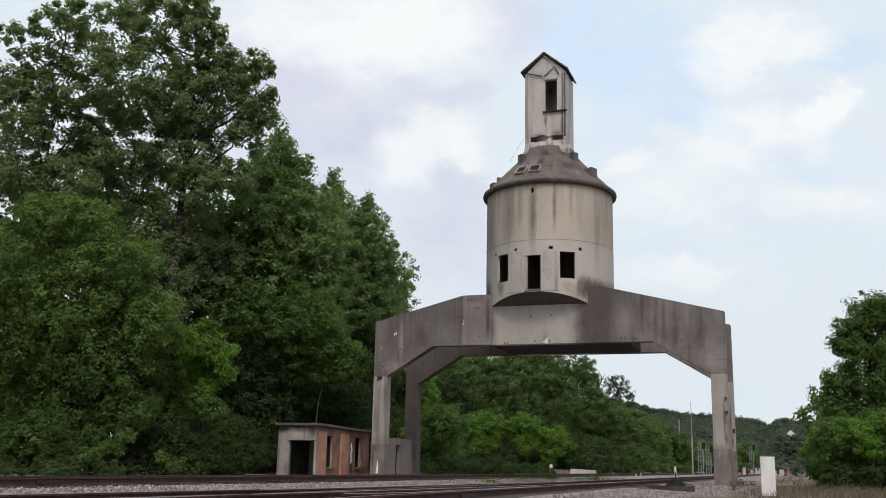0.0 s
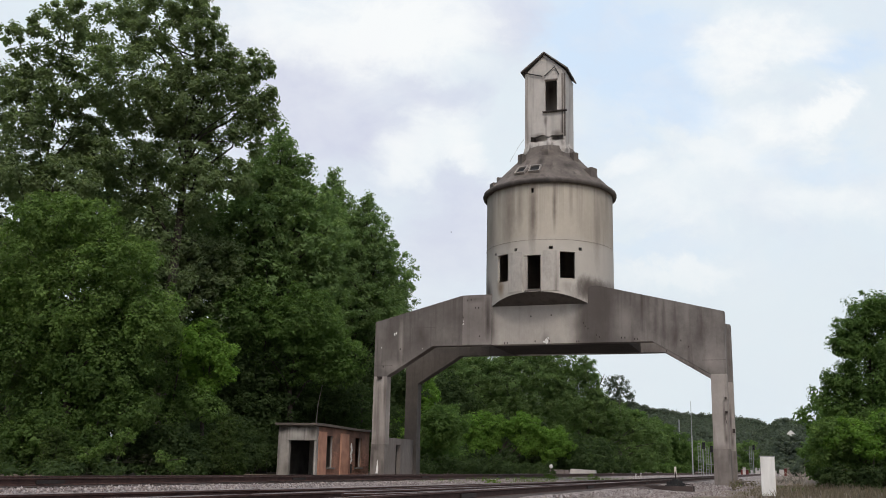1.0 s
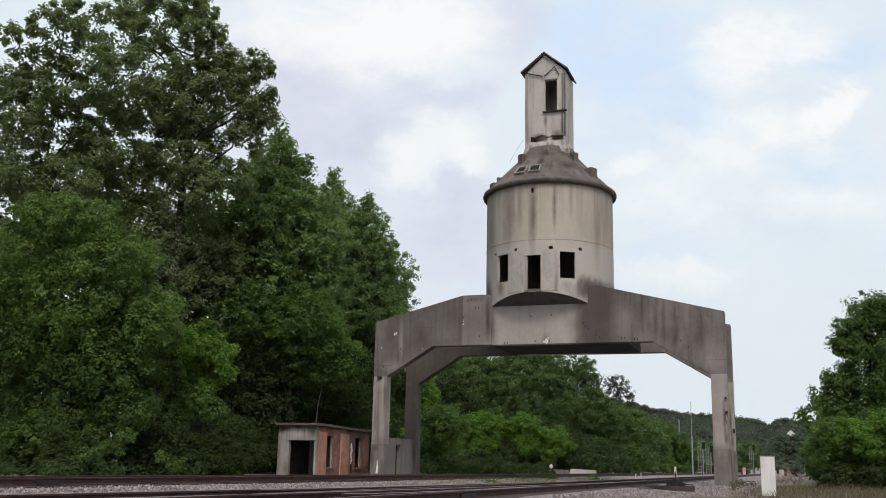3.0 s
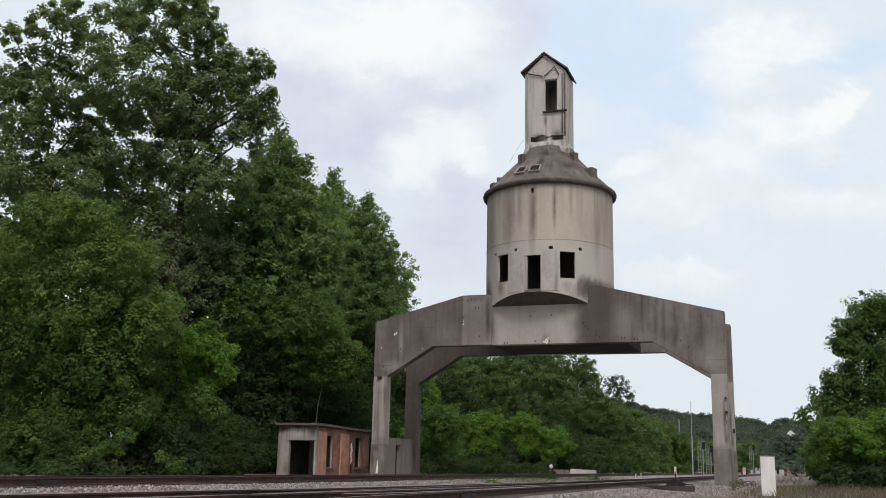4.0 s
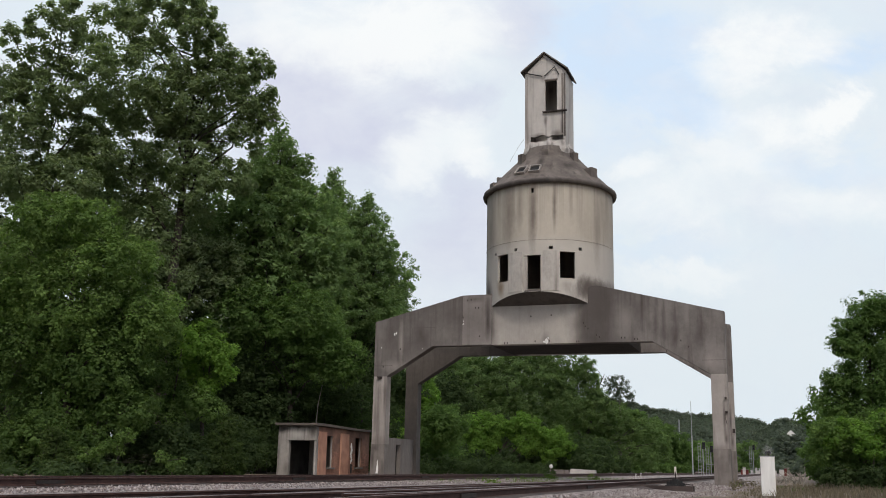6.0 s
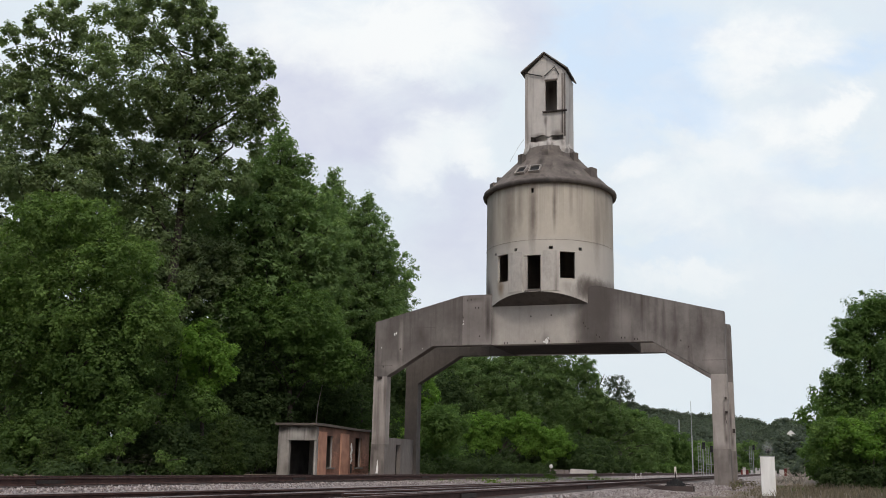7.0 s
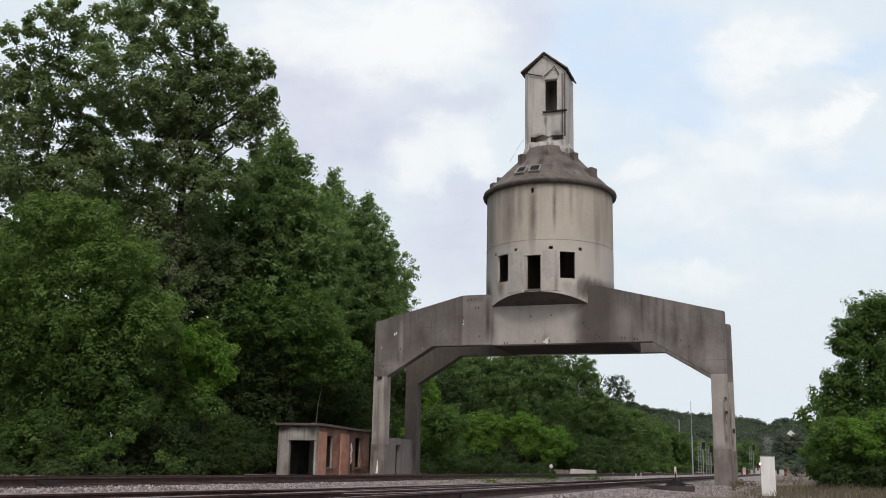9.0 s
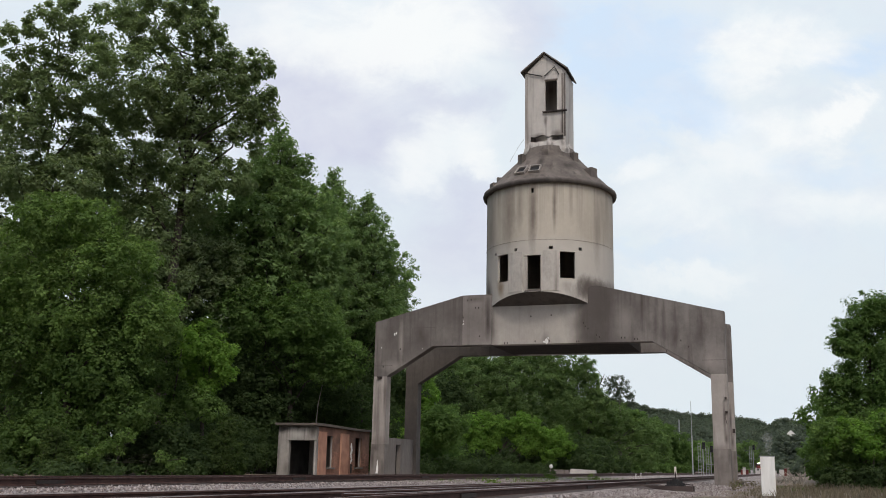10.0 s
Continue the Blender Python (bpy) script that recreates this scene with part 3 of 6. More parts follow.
    bmesh.ops.create_circle(bm, cap_ends=True, radius=3.2, segments=48, matrix=Matrix.Translation((0, 0, 9.68)))
    part("bin_floor", bm, M_SHADED, tw)
    # shallow pilaster ribs between the openings and a ledge under them
    for a, b in ((-24.4, -10.2), (7.6, 21.4)):
        us2 = [a + (b - a) * i / 4 for i in range(5)]
        part("pilaster", shell(us2, [9.66, 11.80], lambda u, v: False, lambda u, v, w: ((RB + 0.035 - 0.05 * w) * math.sin(radians(u)), -(RB + 0.035 - 0.05 * w) * math.cos(radians(u)), v)), M_RIB, tw)
    # jambs of the middle doorway
    for a, wide in ((-7.6, 0.085), (6.2, 0.03)):
        x, y = (RB - 0.11) * math.sin(radians(a)), -(RB - 0.11) * math.cos(radians(a))
        part("door_frame", box(x - wide, x + wide, y - 0.06, y + 0.06, 9.6, 11.57), M_LEG, tw, "grey weathered door jamb")

    # roof: cone with a thick rounded rim
    prof = [(3.56, 15.52), (3.66, 15.48), (3.75, 15.52), (3.78, 15.62), (3.75, 15.73), (3.62, 15.82), (2.6, 16.86), (1.85, 17.66), (1.62, 17.95), (1.50, 18.3), (1.3, 18.4)]
    bm = bmesh.new()
    seg = 72
    rings = []
    for k, (r, z) in enumerate(prof):
        ring = []
        for i in range(seg):
            a = 2 * math.pi * i / seg
            w = 0.03 * noise.noise(Vector((3 * math.cos(a), 3 * math.sin(a), z))) if k > 4 else 0.012 * noise.noise(Vector((9 * math.cos(a), 9 * math.sin(a), z)))
            ring.append(bm.verts.new(((r + w) * math.sin(a), -(r + w) * math.cos(a), z + w)))
        rings.append(ring)
    for r0, r1 in zip(rings, rings[1:]):
        for i in range(seg):
            bm.faces.new((r0[i], r0[(i + 1) % seg], r1[(i + 1) % seg], r1[i]))
    bm.faces.new(rings[-1])
    bm.faces.new(rings[0][::-1])
    roof = part("bin_roof", bm, M_ROOF, tw, "dark weathered conical concrete roof with a rounded rim")
    for p in roof.data.polygons:
        p.use_smooth = True

    def on_roof(angle, z, lift=0.0):
        r = 3.62 - (z - 15.76) * 0.927
        return Vector((r * math.sin(radians(angle)), -r * math.cos(radians(angle)), z)) + Vector((0.68 * math.sin(radians(angle)), -0.68 * math.cos(radians(angle)), 0.73)) * lift

    # two roof hatches with pale frames
    for ang in (-16.2, -1.2):
        m = Matrix.Translation(on_roof(ang, 16.42, 0.03)) @ pose(0, 0, 0, 0, 0, ang) @ pose(0, 0, 0, 47, 0, 0)
        hatch = thing_part("roof_hatch", tw, m)
        fr = shell([-0.32, -0.26, 0.26, 0.32], [-0.32, -0.26, 0.26, 0.32], lambda u, v: abs(u) < 0.25 and abs(v) < 0.25, lambda u, v, w: (u, v, 0.13 - 0.13 * w))
        part("hatch_frame", fr, M_LEG, hatch, "pale hatch frame")
        # A black plate paints in the darkness inside the hatch.
        part("hatch_pit", box(-0.258, 0.258, -0.258, 0.258, 0.0, 0.055), M_BLACK, hatch, "black plate for the dark inside the open hatch")
    # blocks and a small dormer standing on the roof
    for ang, z, sx, sy, sz in ((62, 16.42, 0.5, 0.5, 0.40), (-32, 17.35, 0.34, 0.3, 0.5), (57, 17.5, 0.36, 0.3, 0.42), (-62, 16.5, 0.22, 0.22, 0.2), (6, 17.72, 0.34, 0.26, 0.3), (-50, 15.95, 0.5, 0.3, 0.16)):
        p = on_roof(ang, z)
        b = box(-sx / 2, sx / 2, -sy / 2, sy / 2, -0.5, sz * 0.8)
        part("roof_block", b, M_ROOF, tw, bevel=0.02, at=pose(p.x, p.y, p.z, 0, 0, ang))
    # broken skirt where the cupola meets the roof
    bm = bmesh.new()
    rings = []
    n = 64
    for k in range(4):
        ring = []
        for i in range(n):
            a = 2 * math.pi * i / n
            c, d = math.cos(a), math.sin(a)
            sq = 1.0 / max(abs(c), abs(d)) ** 0.62
            top = 18.62 + 0.22 * noise.noise(Vector((c * 3, d * 3, 5))) + 0.10 * noise.noise(Vector((c * 9, d * 9, 2)))
            r, z = ((1.62, 17.72), (1.42, 18.15), (1.27, top), (1.12, top - 0.04))[k]
            rr = r * (sq if k else 1.0) * (1 + 0.02 * noise.noise(Vector((c * 5, d * 5, k))))
            ring.append(bm.verts.new((rr * d + 0.03, -rr * c * 0.93 - 0.04, z)))
        rings.append(ring)
    for r0, r1 in zip(rings, rings[1:]):
        for i in range(n):
            bm.faces.new((r0[i], r0[(i + 1) % n], r1[(i + 1) % n], r1[i]))
    part("broken_skirt", bm, M_CUPOLA, tw, "pale broken concrete skirt round the foot of the cupola")
    # cupola
    x0, x1, yf, yb, zb, ze = -1.16, 1.22, -1.08, 0.98, 17.9, 22.85
    win = (0.03, 0.72, 20.50, 22.35)
    rag = random.Random(17)
    gaps = []
    u = -0.82
    while u < 1.06:
        wide = rag.uniform(0.045, 0.09)
        pier = 0.14 < u < 0.36
        low = 18.70 + 0.10 * noise.noise(Vector((u * 3.1, 4, 1))) + rag.uniform(-0.03, 0.03)
        high = 19.02 + 0.13 * noise.noise(Vector((u * 2.7, 9, 2))) + rag.uniform(-0.03, 0.03)
        gaps.append((u, u + wide, high - 0.06 if pier else low, high))
        u += wide
    def cut(u, v):
        return any(a < u < b and c < v < d for a, b, c, d in [win] + gaps)
    us = sorted({x0, x1, *[e for q in [win] + gaps for e in q[:2]]})
    vs = sorted({zb, ze, *[e for q in [win] + gaps for e in q[2:]]})
    part("cupola_wall", shell(us, vs, cut, lambda u, v, w: (u, yf + 0.16 * w, v)), M_CUPOLA, tw, "tall pale concrete cupola wall with a window")
    part("cupola_wall", box(x0, x1, yb - 0.16, yb, zb, ze), M_CUPOLA, tw)
    part("cupola_wall", box(x0, x0 + 0.16, yf + 0.16, yb - 0.16, zb, ze), M_CUPOLA, tw)
    part("cupola_wall", box(x1 - 0.16, x1, yf + 0.16, yb - 0.16, zb, ze), M_CUPOLA, tw)
    for y0, y1 in ((yf, yf + 0.16), (yb - 0.16, yb)):
        part("gable", add_prism(bmesh.new(), [(x0, ze), (x1, ze), (0.0, 23.98)], y0, y1), M_CUPOLA, tw, "pale gable end")
    for s, xe, ze2 in ((-1, -1.37, 22.90), (1, 1.39, 22.84)):
        bm = add_prism(bmesh.new(), [(0.0, 24.0), (0.0, 24.09), (xe, ze2 + 0.10), (xe, ze2 + 0.02)] if s > 0 else [(0.0, 24.0), (xe, ze2 + 0.02), (xe, ze2 + 0.10), (0.0, 24.09)], yf - 0.2, yb + 0.16)
        part("cupola_roof", bm, M_ROOF, tw, "dark overhanging roof slope", bevel=0.015)
    part("window_sill", box(-0.10, 1.30, yf - 0.14, yf + 0.02, 20.40, 20.46), M_IRON, tw, "dark projecting sill", bevel=0.01)
    part("window_lintel", box(0.0, 0.76, yf - 0.03, yf + 0.01, 22.35, 22.42), M_ROOF, tw)
    for q in ([(-1.2, 22.95), (-0.12, 22.62)], [(0.02, 22.62), (0.60, 23.12), (0.86, 22.62)]):
        part("brace", tube([(x, yf - 0.08, z) for x, z in q], [0.032] * len(q), 6), M_BLACK, tw, "rusty iron brace")
    part("corner_strip", box(1.12, 1.21, yf - 0.012, yf + 0.01, 18.9, 22.7), M_ROOF, tw)
    part("corner_strip", box(1.0, 1.06, yf - 0.04, yf + 0.01, 19.1, 22.7), M_ROOF, tw)
    part("corner_strip", box(-1.04, -1.0, yf - 0.03, yf + 0.01, 18.6, 22.7), M_LEG, tw)
    part("loose_wire", tube([(-1.2, -1.1, 18.95), (-1.55, -1.2, 18.4), (-1.95, -1.4, 17.55)], [0.012] * 3, 4), M_GALV, tw)

    # construction joint, small dark boxes standing for drain and bolt holes, and ladder irons
    part("joint_line", shell([-90 + 3 * i for i in range(61)], [12.398, 12.412], lambda u, v: False, lambda u, v, w: ((RB + 0.008 - 0.03 * w) * math.sin(radians(u)), -(RB + 0.012 - 0.03 * w) * math.cos(radians(u)), v)), M_FOOT, tw)
    drain = finish(box(-0.024, 0.024, -0.03, 0.02, -0.045, 0.045), "drain_pipe", M_IRON)
    for x, z in ((-0.45, 8.5), (0.65, 8.53), (-0.22, 7.16), (0.54, 7.16), (-1.75, 7.10), (2.0, 7.10), (2.12, 7.10), (-4.25, 8.55), (-3.3, 7.5), (3.05, 7.4), (3.2, 7.3), (5.0, 7.16), (5.15, 7.16), (-7.9, 6.9), (-8.9, 5.95), (-1.9, 7.10), (-4.01, 9.49), (-3.81, 9.52), (-3.55, 9.07), (-3.38, 9.06), (2.38, 8.06), (2.47, 7.88), (2.61, 7.76), (6.59, 6.50), (7.30, 7.03), (7.68, 6.71), (4.33, 7.24), (4.51, 7.24)):
        part("drain_pipe", drain, None, tw, at=pose(x, -H, z))
    for z, s in ((4.10, 0.06), (3.42, 0.10)):
        part("bracket", box(9.30, 9.36 + s * 0.6, -H - 0.1, -H + 0.02, z, z + 0.11), M_IRON, tw, "rusty iron bracket or box standing for a stain")
    part("conduit", tube([(9.33, -H - 0.06, 3.45), (9.31, -H - 0.05, 3.15), (9.36, -H - 0.03, 2.9)], [0.016, 0.014, 0.012], 6), M_IRON, tw)
    # A dark stain on the back-right leg, stood in for by an iron box.
    part("bracket", box(9.33, 9.46, H - 0.07, H + 0.02, 2.66, 2.88), M_IRON, tw, "rusty iron bracket or box standing for a stain", bevel=0.02)
    part("bracket", box(-9.2, -8.95, -H - 0.1, -H + 0.02, 5.28, 5.4), M_IRON, tw)
    part("paint_mark", add_prism(bmesh.new(), [(-9.14, 0.16), (-9.0, 0.16), (-8.99, 0.45), (-9.03, 0.80), (-9.06, 0.90), (-9.09, 0.55)], -H - 0.03, -H - 0.018), M_WHITE, tw, "streak of white paint")
    part("patch_panel", box(-4.30, -2.64, -H - 0.004, -H + 0.02, 7.06, 9.73), M_POUR, tw, "paler square of later concrete", bevel=0.002)
    # lift joints and spalled spots on the front frame
    for xa, xb, z in ((-9.44, -8.35, 5.98), (8.30, 9.44, 6.02), (-7.2, -5.9, 8.05)):
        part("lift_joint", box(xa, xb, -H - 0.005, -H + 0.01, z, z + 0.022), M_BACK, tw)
    for x, za, zb in ((-4.31, 7.05, 9.7), (-7.22, 7.0, 8.05)):
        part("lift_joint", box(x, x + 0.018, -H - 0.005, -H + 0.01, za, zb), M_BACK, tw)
    rng = random.Random(13)
    for x, z, r in ((-8.28, 7.72, 0.06), (-8.18, 7.80, 0.045), (-9.05, 7.0, 0.03), (-4.25, 8.2, 0.045), (-4.22, 8.34, 0.025), (0.40, 7.18, 0.11), (0.26, 7.14, 0.06), (0.48, 7.32, 0.04), (-6.6, 6.9, 0.025)):
        k = rng.randint(6, 9)
        poly = [(x + r * rng.uniform(0.35, 1.2) * math.cos(2 * math.pi * i / k), z + 1.5 * r * rng.uniform(0.4, 1.3) * math.sin(2 * math.pi * i / k)) for i in range(k)]
        part("spall", add_prism(bmesh.new(), poly, -H - 0.008, -H + 0.01), M_WHITE, tw, "small white spalled spot")
    return tw


def thing_part(name, parent, m):
    """A part that only carries sub-parts: a thin plate as its body."""
    ob = part(name, box(-0.3, 0.3, -0.32, 0.32, -0.06, -0.005), M_ROOF, parent, at=m)
    return ob


# ---------------------------------------------------------------- the shed
def build_shed():
    sh = thing("shed", "derelict flat-roofed shed of orange brick and grey plaster", "shed", -11.38, -5.2, 0)
    W, D, T = 2.28, 6.9, 2.53
    front = shell([-W, -1.62, -0.12, 0.0], [-0.15, 1.80, T], lambda u, v: -1.62 < u < -0.12 and v < 1.8, lambda u, v, w: (u, 0.22 * w, v))
    part("front_wall", front, M_PLASTER, sh, "grey plastered front with a wide dark doorway")
    part("door_lintel", box(-1.78, 0.02, -0.03, 0.0, 1.82, 2.42), M_PLASTER, sh, "pale concrete lintel")
    wins = [(1.30, 2.10, 0.42, 2.10), (4.95, 5.80, 0.45, 2.10)]
    us = sorted({0.22, D, *[e for q in wins for e in q[:2]]})
    vs = sorted({-0.15, T, *[e for q in wins for e in q[2:]]})
    side = part("side_wall", shell(us, vs, lambda u, v: any(a < u < b and c < v < d for a, b, c, d in wins), lambda u, v, w: (-0.03 - 0.2 * w, u, v)), M_MORTAR, sh, "brick side wall with tall narrow windows")
    # single bricks, laid in running bond on the side wall
    brick = finish(box(-0.03, -0.010, -0.098, 0.098, -0.029, 0.029), "brick", M_BRICK)
    rng = random.Random(5)
    pier = [(0.30, 1.15), (2.95, 3.95)]
    laid = 0
    for row in range(34):
        z = 0.02 + row * 0.0765
        y = 0.33 + (0.105 if row % 2 else 0)
        while y < 8.0 and z < T - 0.05:
            inside = any(a - 0.1 < y < b + 0.1 and c - 0.03 < z < d + 0.03 for a, b, c, d in wins)
            if not inside and laid < 300 and y < 6.9 and rng.random() < (0.75 if not any(a < y < b for a, b in pier) else 0.62):
                part("brick", brick, None, side, at=pose(-0.012 + rng.uniform(-0.006, 0.006), y, z))
                laid += 1
            y += 0.21
    for a, b in pier:
        part("pier", box(-0.028, 0.05, a, b, -0.15, T - 0.25), M_PIER, sh, "orange brick pier", bevel=0.008)
    for a, b, c, d in wins:
        part("window_sill", box(-0.2, 0.09, a - 0.08, b + 0.08, c - 0.09, c), M_FOOT, sh, "grey window sill", bevel=0.01)
        part("window_frame", box(-0.16, -0.1, b - 0.09, b, c, d), M_PLASTER, sh)
    part("back_wall", box(-W, -W + 0.2, 0.22, D, -0.15, T), M_MORTAR, sh)
    part("end_wall", box(-W + 0.2, -0.23, D - 0.2, D, -0.15, T), M_MORTAR, sh)
    part("partition", box(-W + 0.2, -0.25, 3.2, 3.35, -0.1, T), M_PLASTER, sh, "inner wall of the shed")
    # Thin dark lining added over the brick colour inside the doorway.
    part("inner_lining", box(-W + 0.202, -W + 0.23, 0.23, 3.19, 0.0, T - 0.01), M_DARKWALL, sh, "inner wall of the shed")
    part("inner_lining", box(-0.26, -0.234, 0.23, 1.28, 0.0, T - 0.01), M_DARKWALL, sh)
    part("floor_slab", box(-W + 0.2, -0.23, 0.22, 3.2, -0.12, 0.0), M_DARKWALL, sh)
    # roof slab with a slight sag
    xs = [-W - 0.09, 0.16]
    ys = [-0.25 + (D + 0.5) * i / 16 for i in range(17)]
    bm = bmesh.new()
    rows = []
    for y in ys:
        sag = 0.05 * math.cos(y * 0.55) + 0.012 * noise.noise(Vector((0, y * 2, 1)))
        rows.append([bm.verts.new((x, y, T + z + sag)) for x, z in ((xs[0], 0.0), (xs[1], 0.0), (xs[1], 0.13), (xs[0], 0.13))])
    for r0, r1 in zip(rows, rows[1:]):
        for k in range(4):
            bm.faces.new((r0[k], r0[(k + 1) % 4], r1[(k + 1) % 4], r1[k]))
    bm.faces.new(rows[0][::-1])
    bm.faces.new(rows[-1])
    part("roof", bm, M_SHEDROOF, sh, "sagging dark flat roof slab", bevel=0.01)
    # flakes of white paint left on the brick, and a dark streak below them
    rag = random.Random(8)
    bm = bmesh.new()
    for k in range(17):
        z = 0.72 + 0.062 * k
        y = 4.42 + 0.05 * math.sin(k * 0.7) + rag.uniform(-0.05, 0.05)
        r = 0.035 + 0.065 * math.sin(math.pi * (k + 1) / 19)
        sides = rag.randint(5, 7)
        ring = [(y + r * rag.uniform(0.5, 1.2) * math.cos(2 * math.pi * i / sides), z + 0.075 * rag.uniform(0.6, 1.2) * math.sin(2 * math.pi * i / sides)) for i in range(sides)]
        out = [bm.verts.new((0.006 + 0.001 * (k % 3), p, q)) for p, q in ring]
        back = [bm.verts.new((-0.03, p, q)) for p, q in ring]
        bm.faces.new(out)
        bm.faces.new(back[::-1])
        for i in range(sides):
            bm.faces.new((out[i], back[i], back[(i + 1) % sides], out[(i + 1) % sides]))
    part("paint_flakes", bm, M_WHITE, sh, "peeling white paint")
    part("wall_crack", add_prism(bmesh.new(), [(-0.03, 0.1), (0.004, 0.1), (0.004, 0.62), (-0.03, 0.62)], 4.36, 4.52), M_BLACK, sh, "dark streak on the brickwork")


# ---------------------------------------------------------------- trees
def leaves(name, lobes, leaf, cover, seed, mat, origin=(0, 0, 0), shape=0.85, hang=0.0, core=0.8, tuft=38, ragged=0.48):
    """A crown: clumps of folded leaves gathered round lobes (x, y, z, radius)."""
    rs = np.random.RandomState(seed)
    pos, out, big = [], [], []
    for x, y, z, r in lobes:
        n = int(cover * 4 * math.pi * r * r / (leaf * leaf * 0.5))
        k = max(14, n // tuft)
        d = rs.normal(size=(k, 3))
        d /= np.linalg.norm(d, axis=1)[:, None]
        # lumpy surface so that the outline is uneven
        lump = np.array([noise.noise(Vector((v[0] * 2.3 + seed, v[1] * 2.3 + x, v[2] * 2.3 + z))) for v in d])
        rad = r * (0.62 + 0.42 * rs.rand(k) ** 0.5) * (1.0 + 0.30 * lump)
        c = np.array((x, y, z)) + d * rad[:, None] * np.array((1, 1, shape))
        pick = rs.randint(0, k, n)
        ball = rs.normal(size=(n, 3))
        ball /= np.linalg.norm(ball, axis=1)[:, None]
        size = (min(0.62, 0.10 * r + 1.3 * leaf) * rs.uniform(0.6, 1.3, k))[pick]
        p = c[pick] + ball * (size * rs.rand(n) ** 0.5)[:, None] * np.array((1, 1, 0.8))
        pos.append(p)
        out.append(0.5 * d[pick] + ball)
        big.append(np.ones(n))
        # larger shaded leaves fill the inside
        m = int(core * 4 * math.pi * r * r / (leaf * leaf * 1.3))
        e = rs.normal(size=(m, 3))
        e /= np.linalg.norm(e, axis=1)[:, None]
        pos.append(np.array((x, y, z)) + e * (r * 0.80 * rs.rand(m) ** 0.4)[:, None] * np.array((1, 1, shape)))
        out.append(e)
        big.append(np.full(m, 1.35))
    pos, out, big = np.concatenate(pos), np.concatenate(out), np.concatenate(big)
    keep = pos[:, 2] > 0.05
    pos, out, big = pos[keep], out[keep], big[keep]
    n = len(pos)
    nrm = 0.62 * out + np.array((0, 0, 0.6)) + rs.normal(0, 0.6 * ragged, (n, 3))
    nrm /= np.linalg.norm(nrm, axis=1)[:, None]
    tan = np.cross(nrm, rs.normal(size=(n, 3)))
    tan[:, 2] -= hang
    tan /= np.linalg.norm(tan, axis=1)[:, None] + 1e-9
    bit = np.cross(nrm, tan)
    s = (leaf * big * rs.uniform(0.65, 1.3, n))[:, None]
    base = pos - np.array(origin)
    fold = nrm * s * 0.16
    v = np.stack([base, base + tan * s * 0.45 - bit * s * 0.42 + fold, base + tan * s, base + tan * s * 0.45 + bit * s * 0.42 + fold], 1)
    f = (np.array([(0, 2, 1), (0, 3, 2)])[None] + 4 * np.arange(n)[:, None, None]).reshape(-1, 3)
    return tri_mesh(name, v.reshape(-1, 3), f, mat)


def build_tree(name, label, base, lobes, leaf, cover, seed, mat, bark, trunk=0.3, tops=(), category="tree", group="", shape=0.85, core=0.8, tuft=38, ragged=0.48):
    """A tree: tapered trunk, limbs to each lobe, crown of leaves; tops: lobes of limbs that sway on their own."""
    tr = thing(name, label, category, *base, group=group)
    o = Vector(base)
    rng = random.Random(seed)
    high = max(z for _, _, z, _ in lobes) - o.z
    bm = bmesh.new()
    cx = sum(l[0] for l in lobes) / len(lobes) - o.x
    cy = sum(l[1] for l in lobes) / len(lobes) - o.y
    spine = [Vector((cx * k ** 1.5 + rng.uniform(-0.2, 0.2) * k, cy * k ** 1.5, high * k * 0.92 - (0.15 if k == 0 else 0))) for k in (0, 0.15, 0.35, 0.6, 0.85, 1.0)]
    add_tube(bm, spine, [trunk * 1.25, trunk, trunk * 0.8, trunk * 0.55, trunk * 0.3, 0.04], 9)

    def limbs(bm, some, off=Vector((0, 0, 0))):
        for x, y, z, r in some:
            tip = Vector((x, y, z + r * 0.4)) - o
            z0 = max(0.5, tip.z - r * 1.7 - 0.25 * math.hypot(tip.x, tip.y))
            k = min(0.95, max(0.03, z0 / (high * 0.92)))
            root = Vector((cx * k ** 1.5, cy * k ** 1.5, z0))
            sag = 0.10 * (tip - root).length
            w = trunk * 0.42 * (1 - 0.6 * k) * min(1.0, 0.3 + r / 2.2)
            way = [root.lerp(tip, q) + Vector((rng.uniform(-sag, sag), rng.uniform(-sag, sag), 0.12 * r + rng.uniform(-sag, sag) * 0.7)) for q in (0.3, 0.55, 0.8)]
            add_tube(bm, [root - off] + [q - off for q in way] + [tip - off], [w, w * 0.75, w * 0.55, w * 0.35, 0.02], 6)
            for _ in range(4):
                a = Vector((rng.gauss(0, 1), rng.gauss(0, 1), rng.gauss(0.3, 0.8))).normalized() * r * 0.8
                s = root.lerp(tip, rng.uniform(0.5, 0.85)) - off
                add_tube(bm, [s, s + a * 0.55 + Vector((0, 0, 0.1)), s + a], [w * 0.35, w * 0.2, 0.012], 5)

    limbs(bm, lobes)
    part("trunk", bm, bark, tr)
    part("crown", leaves("crown", lobes, leaf, cover, seed, mat, o, shape, core=core, tuft=tuft, ragged=ragged), None, tr)
    swaying = []
    for i, (pivot, some) in enumerate(tops):
        pv = Vector(pivot)
        b2 = bmesh.new()
        limbs(b2, some, pv - o)
        thin = min(core, 0.15)
        br = part("branch", b2, bark, tr, at=Matrix.Translation(pv - o))
        part("foliage", leaves("foliage", some, leaf, cover * 0.9, seed + 50 + i, mat, pv, shape, core=thin, tuft=tuft), None, br)
        swaying.append((br, pv - o))
    return tr, swaying


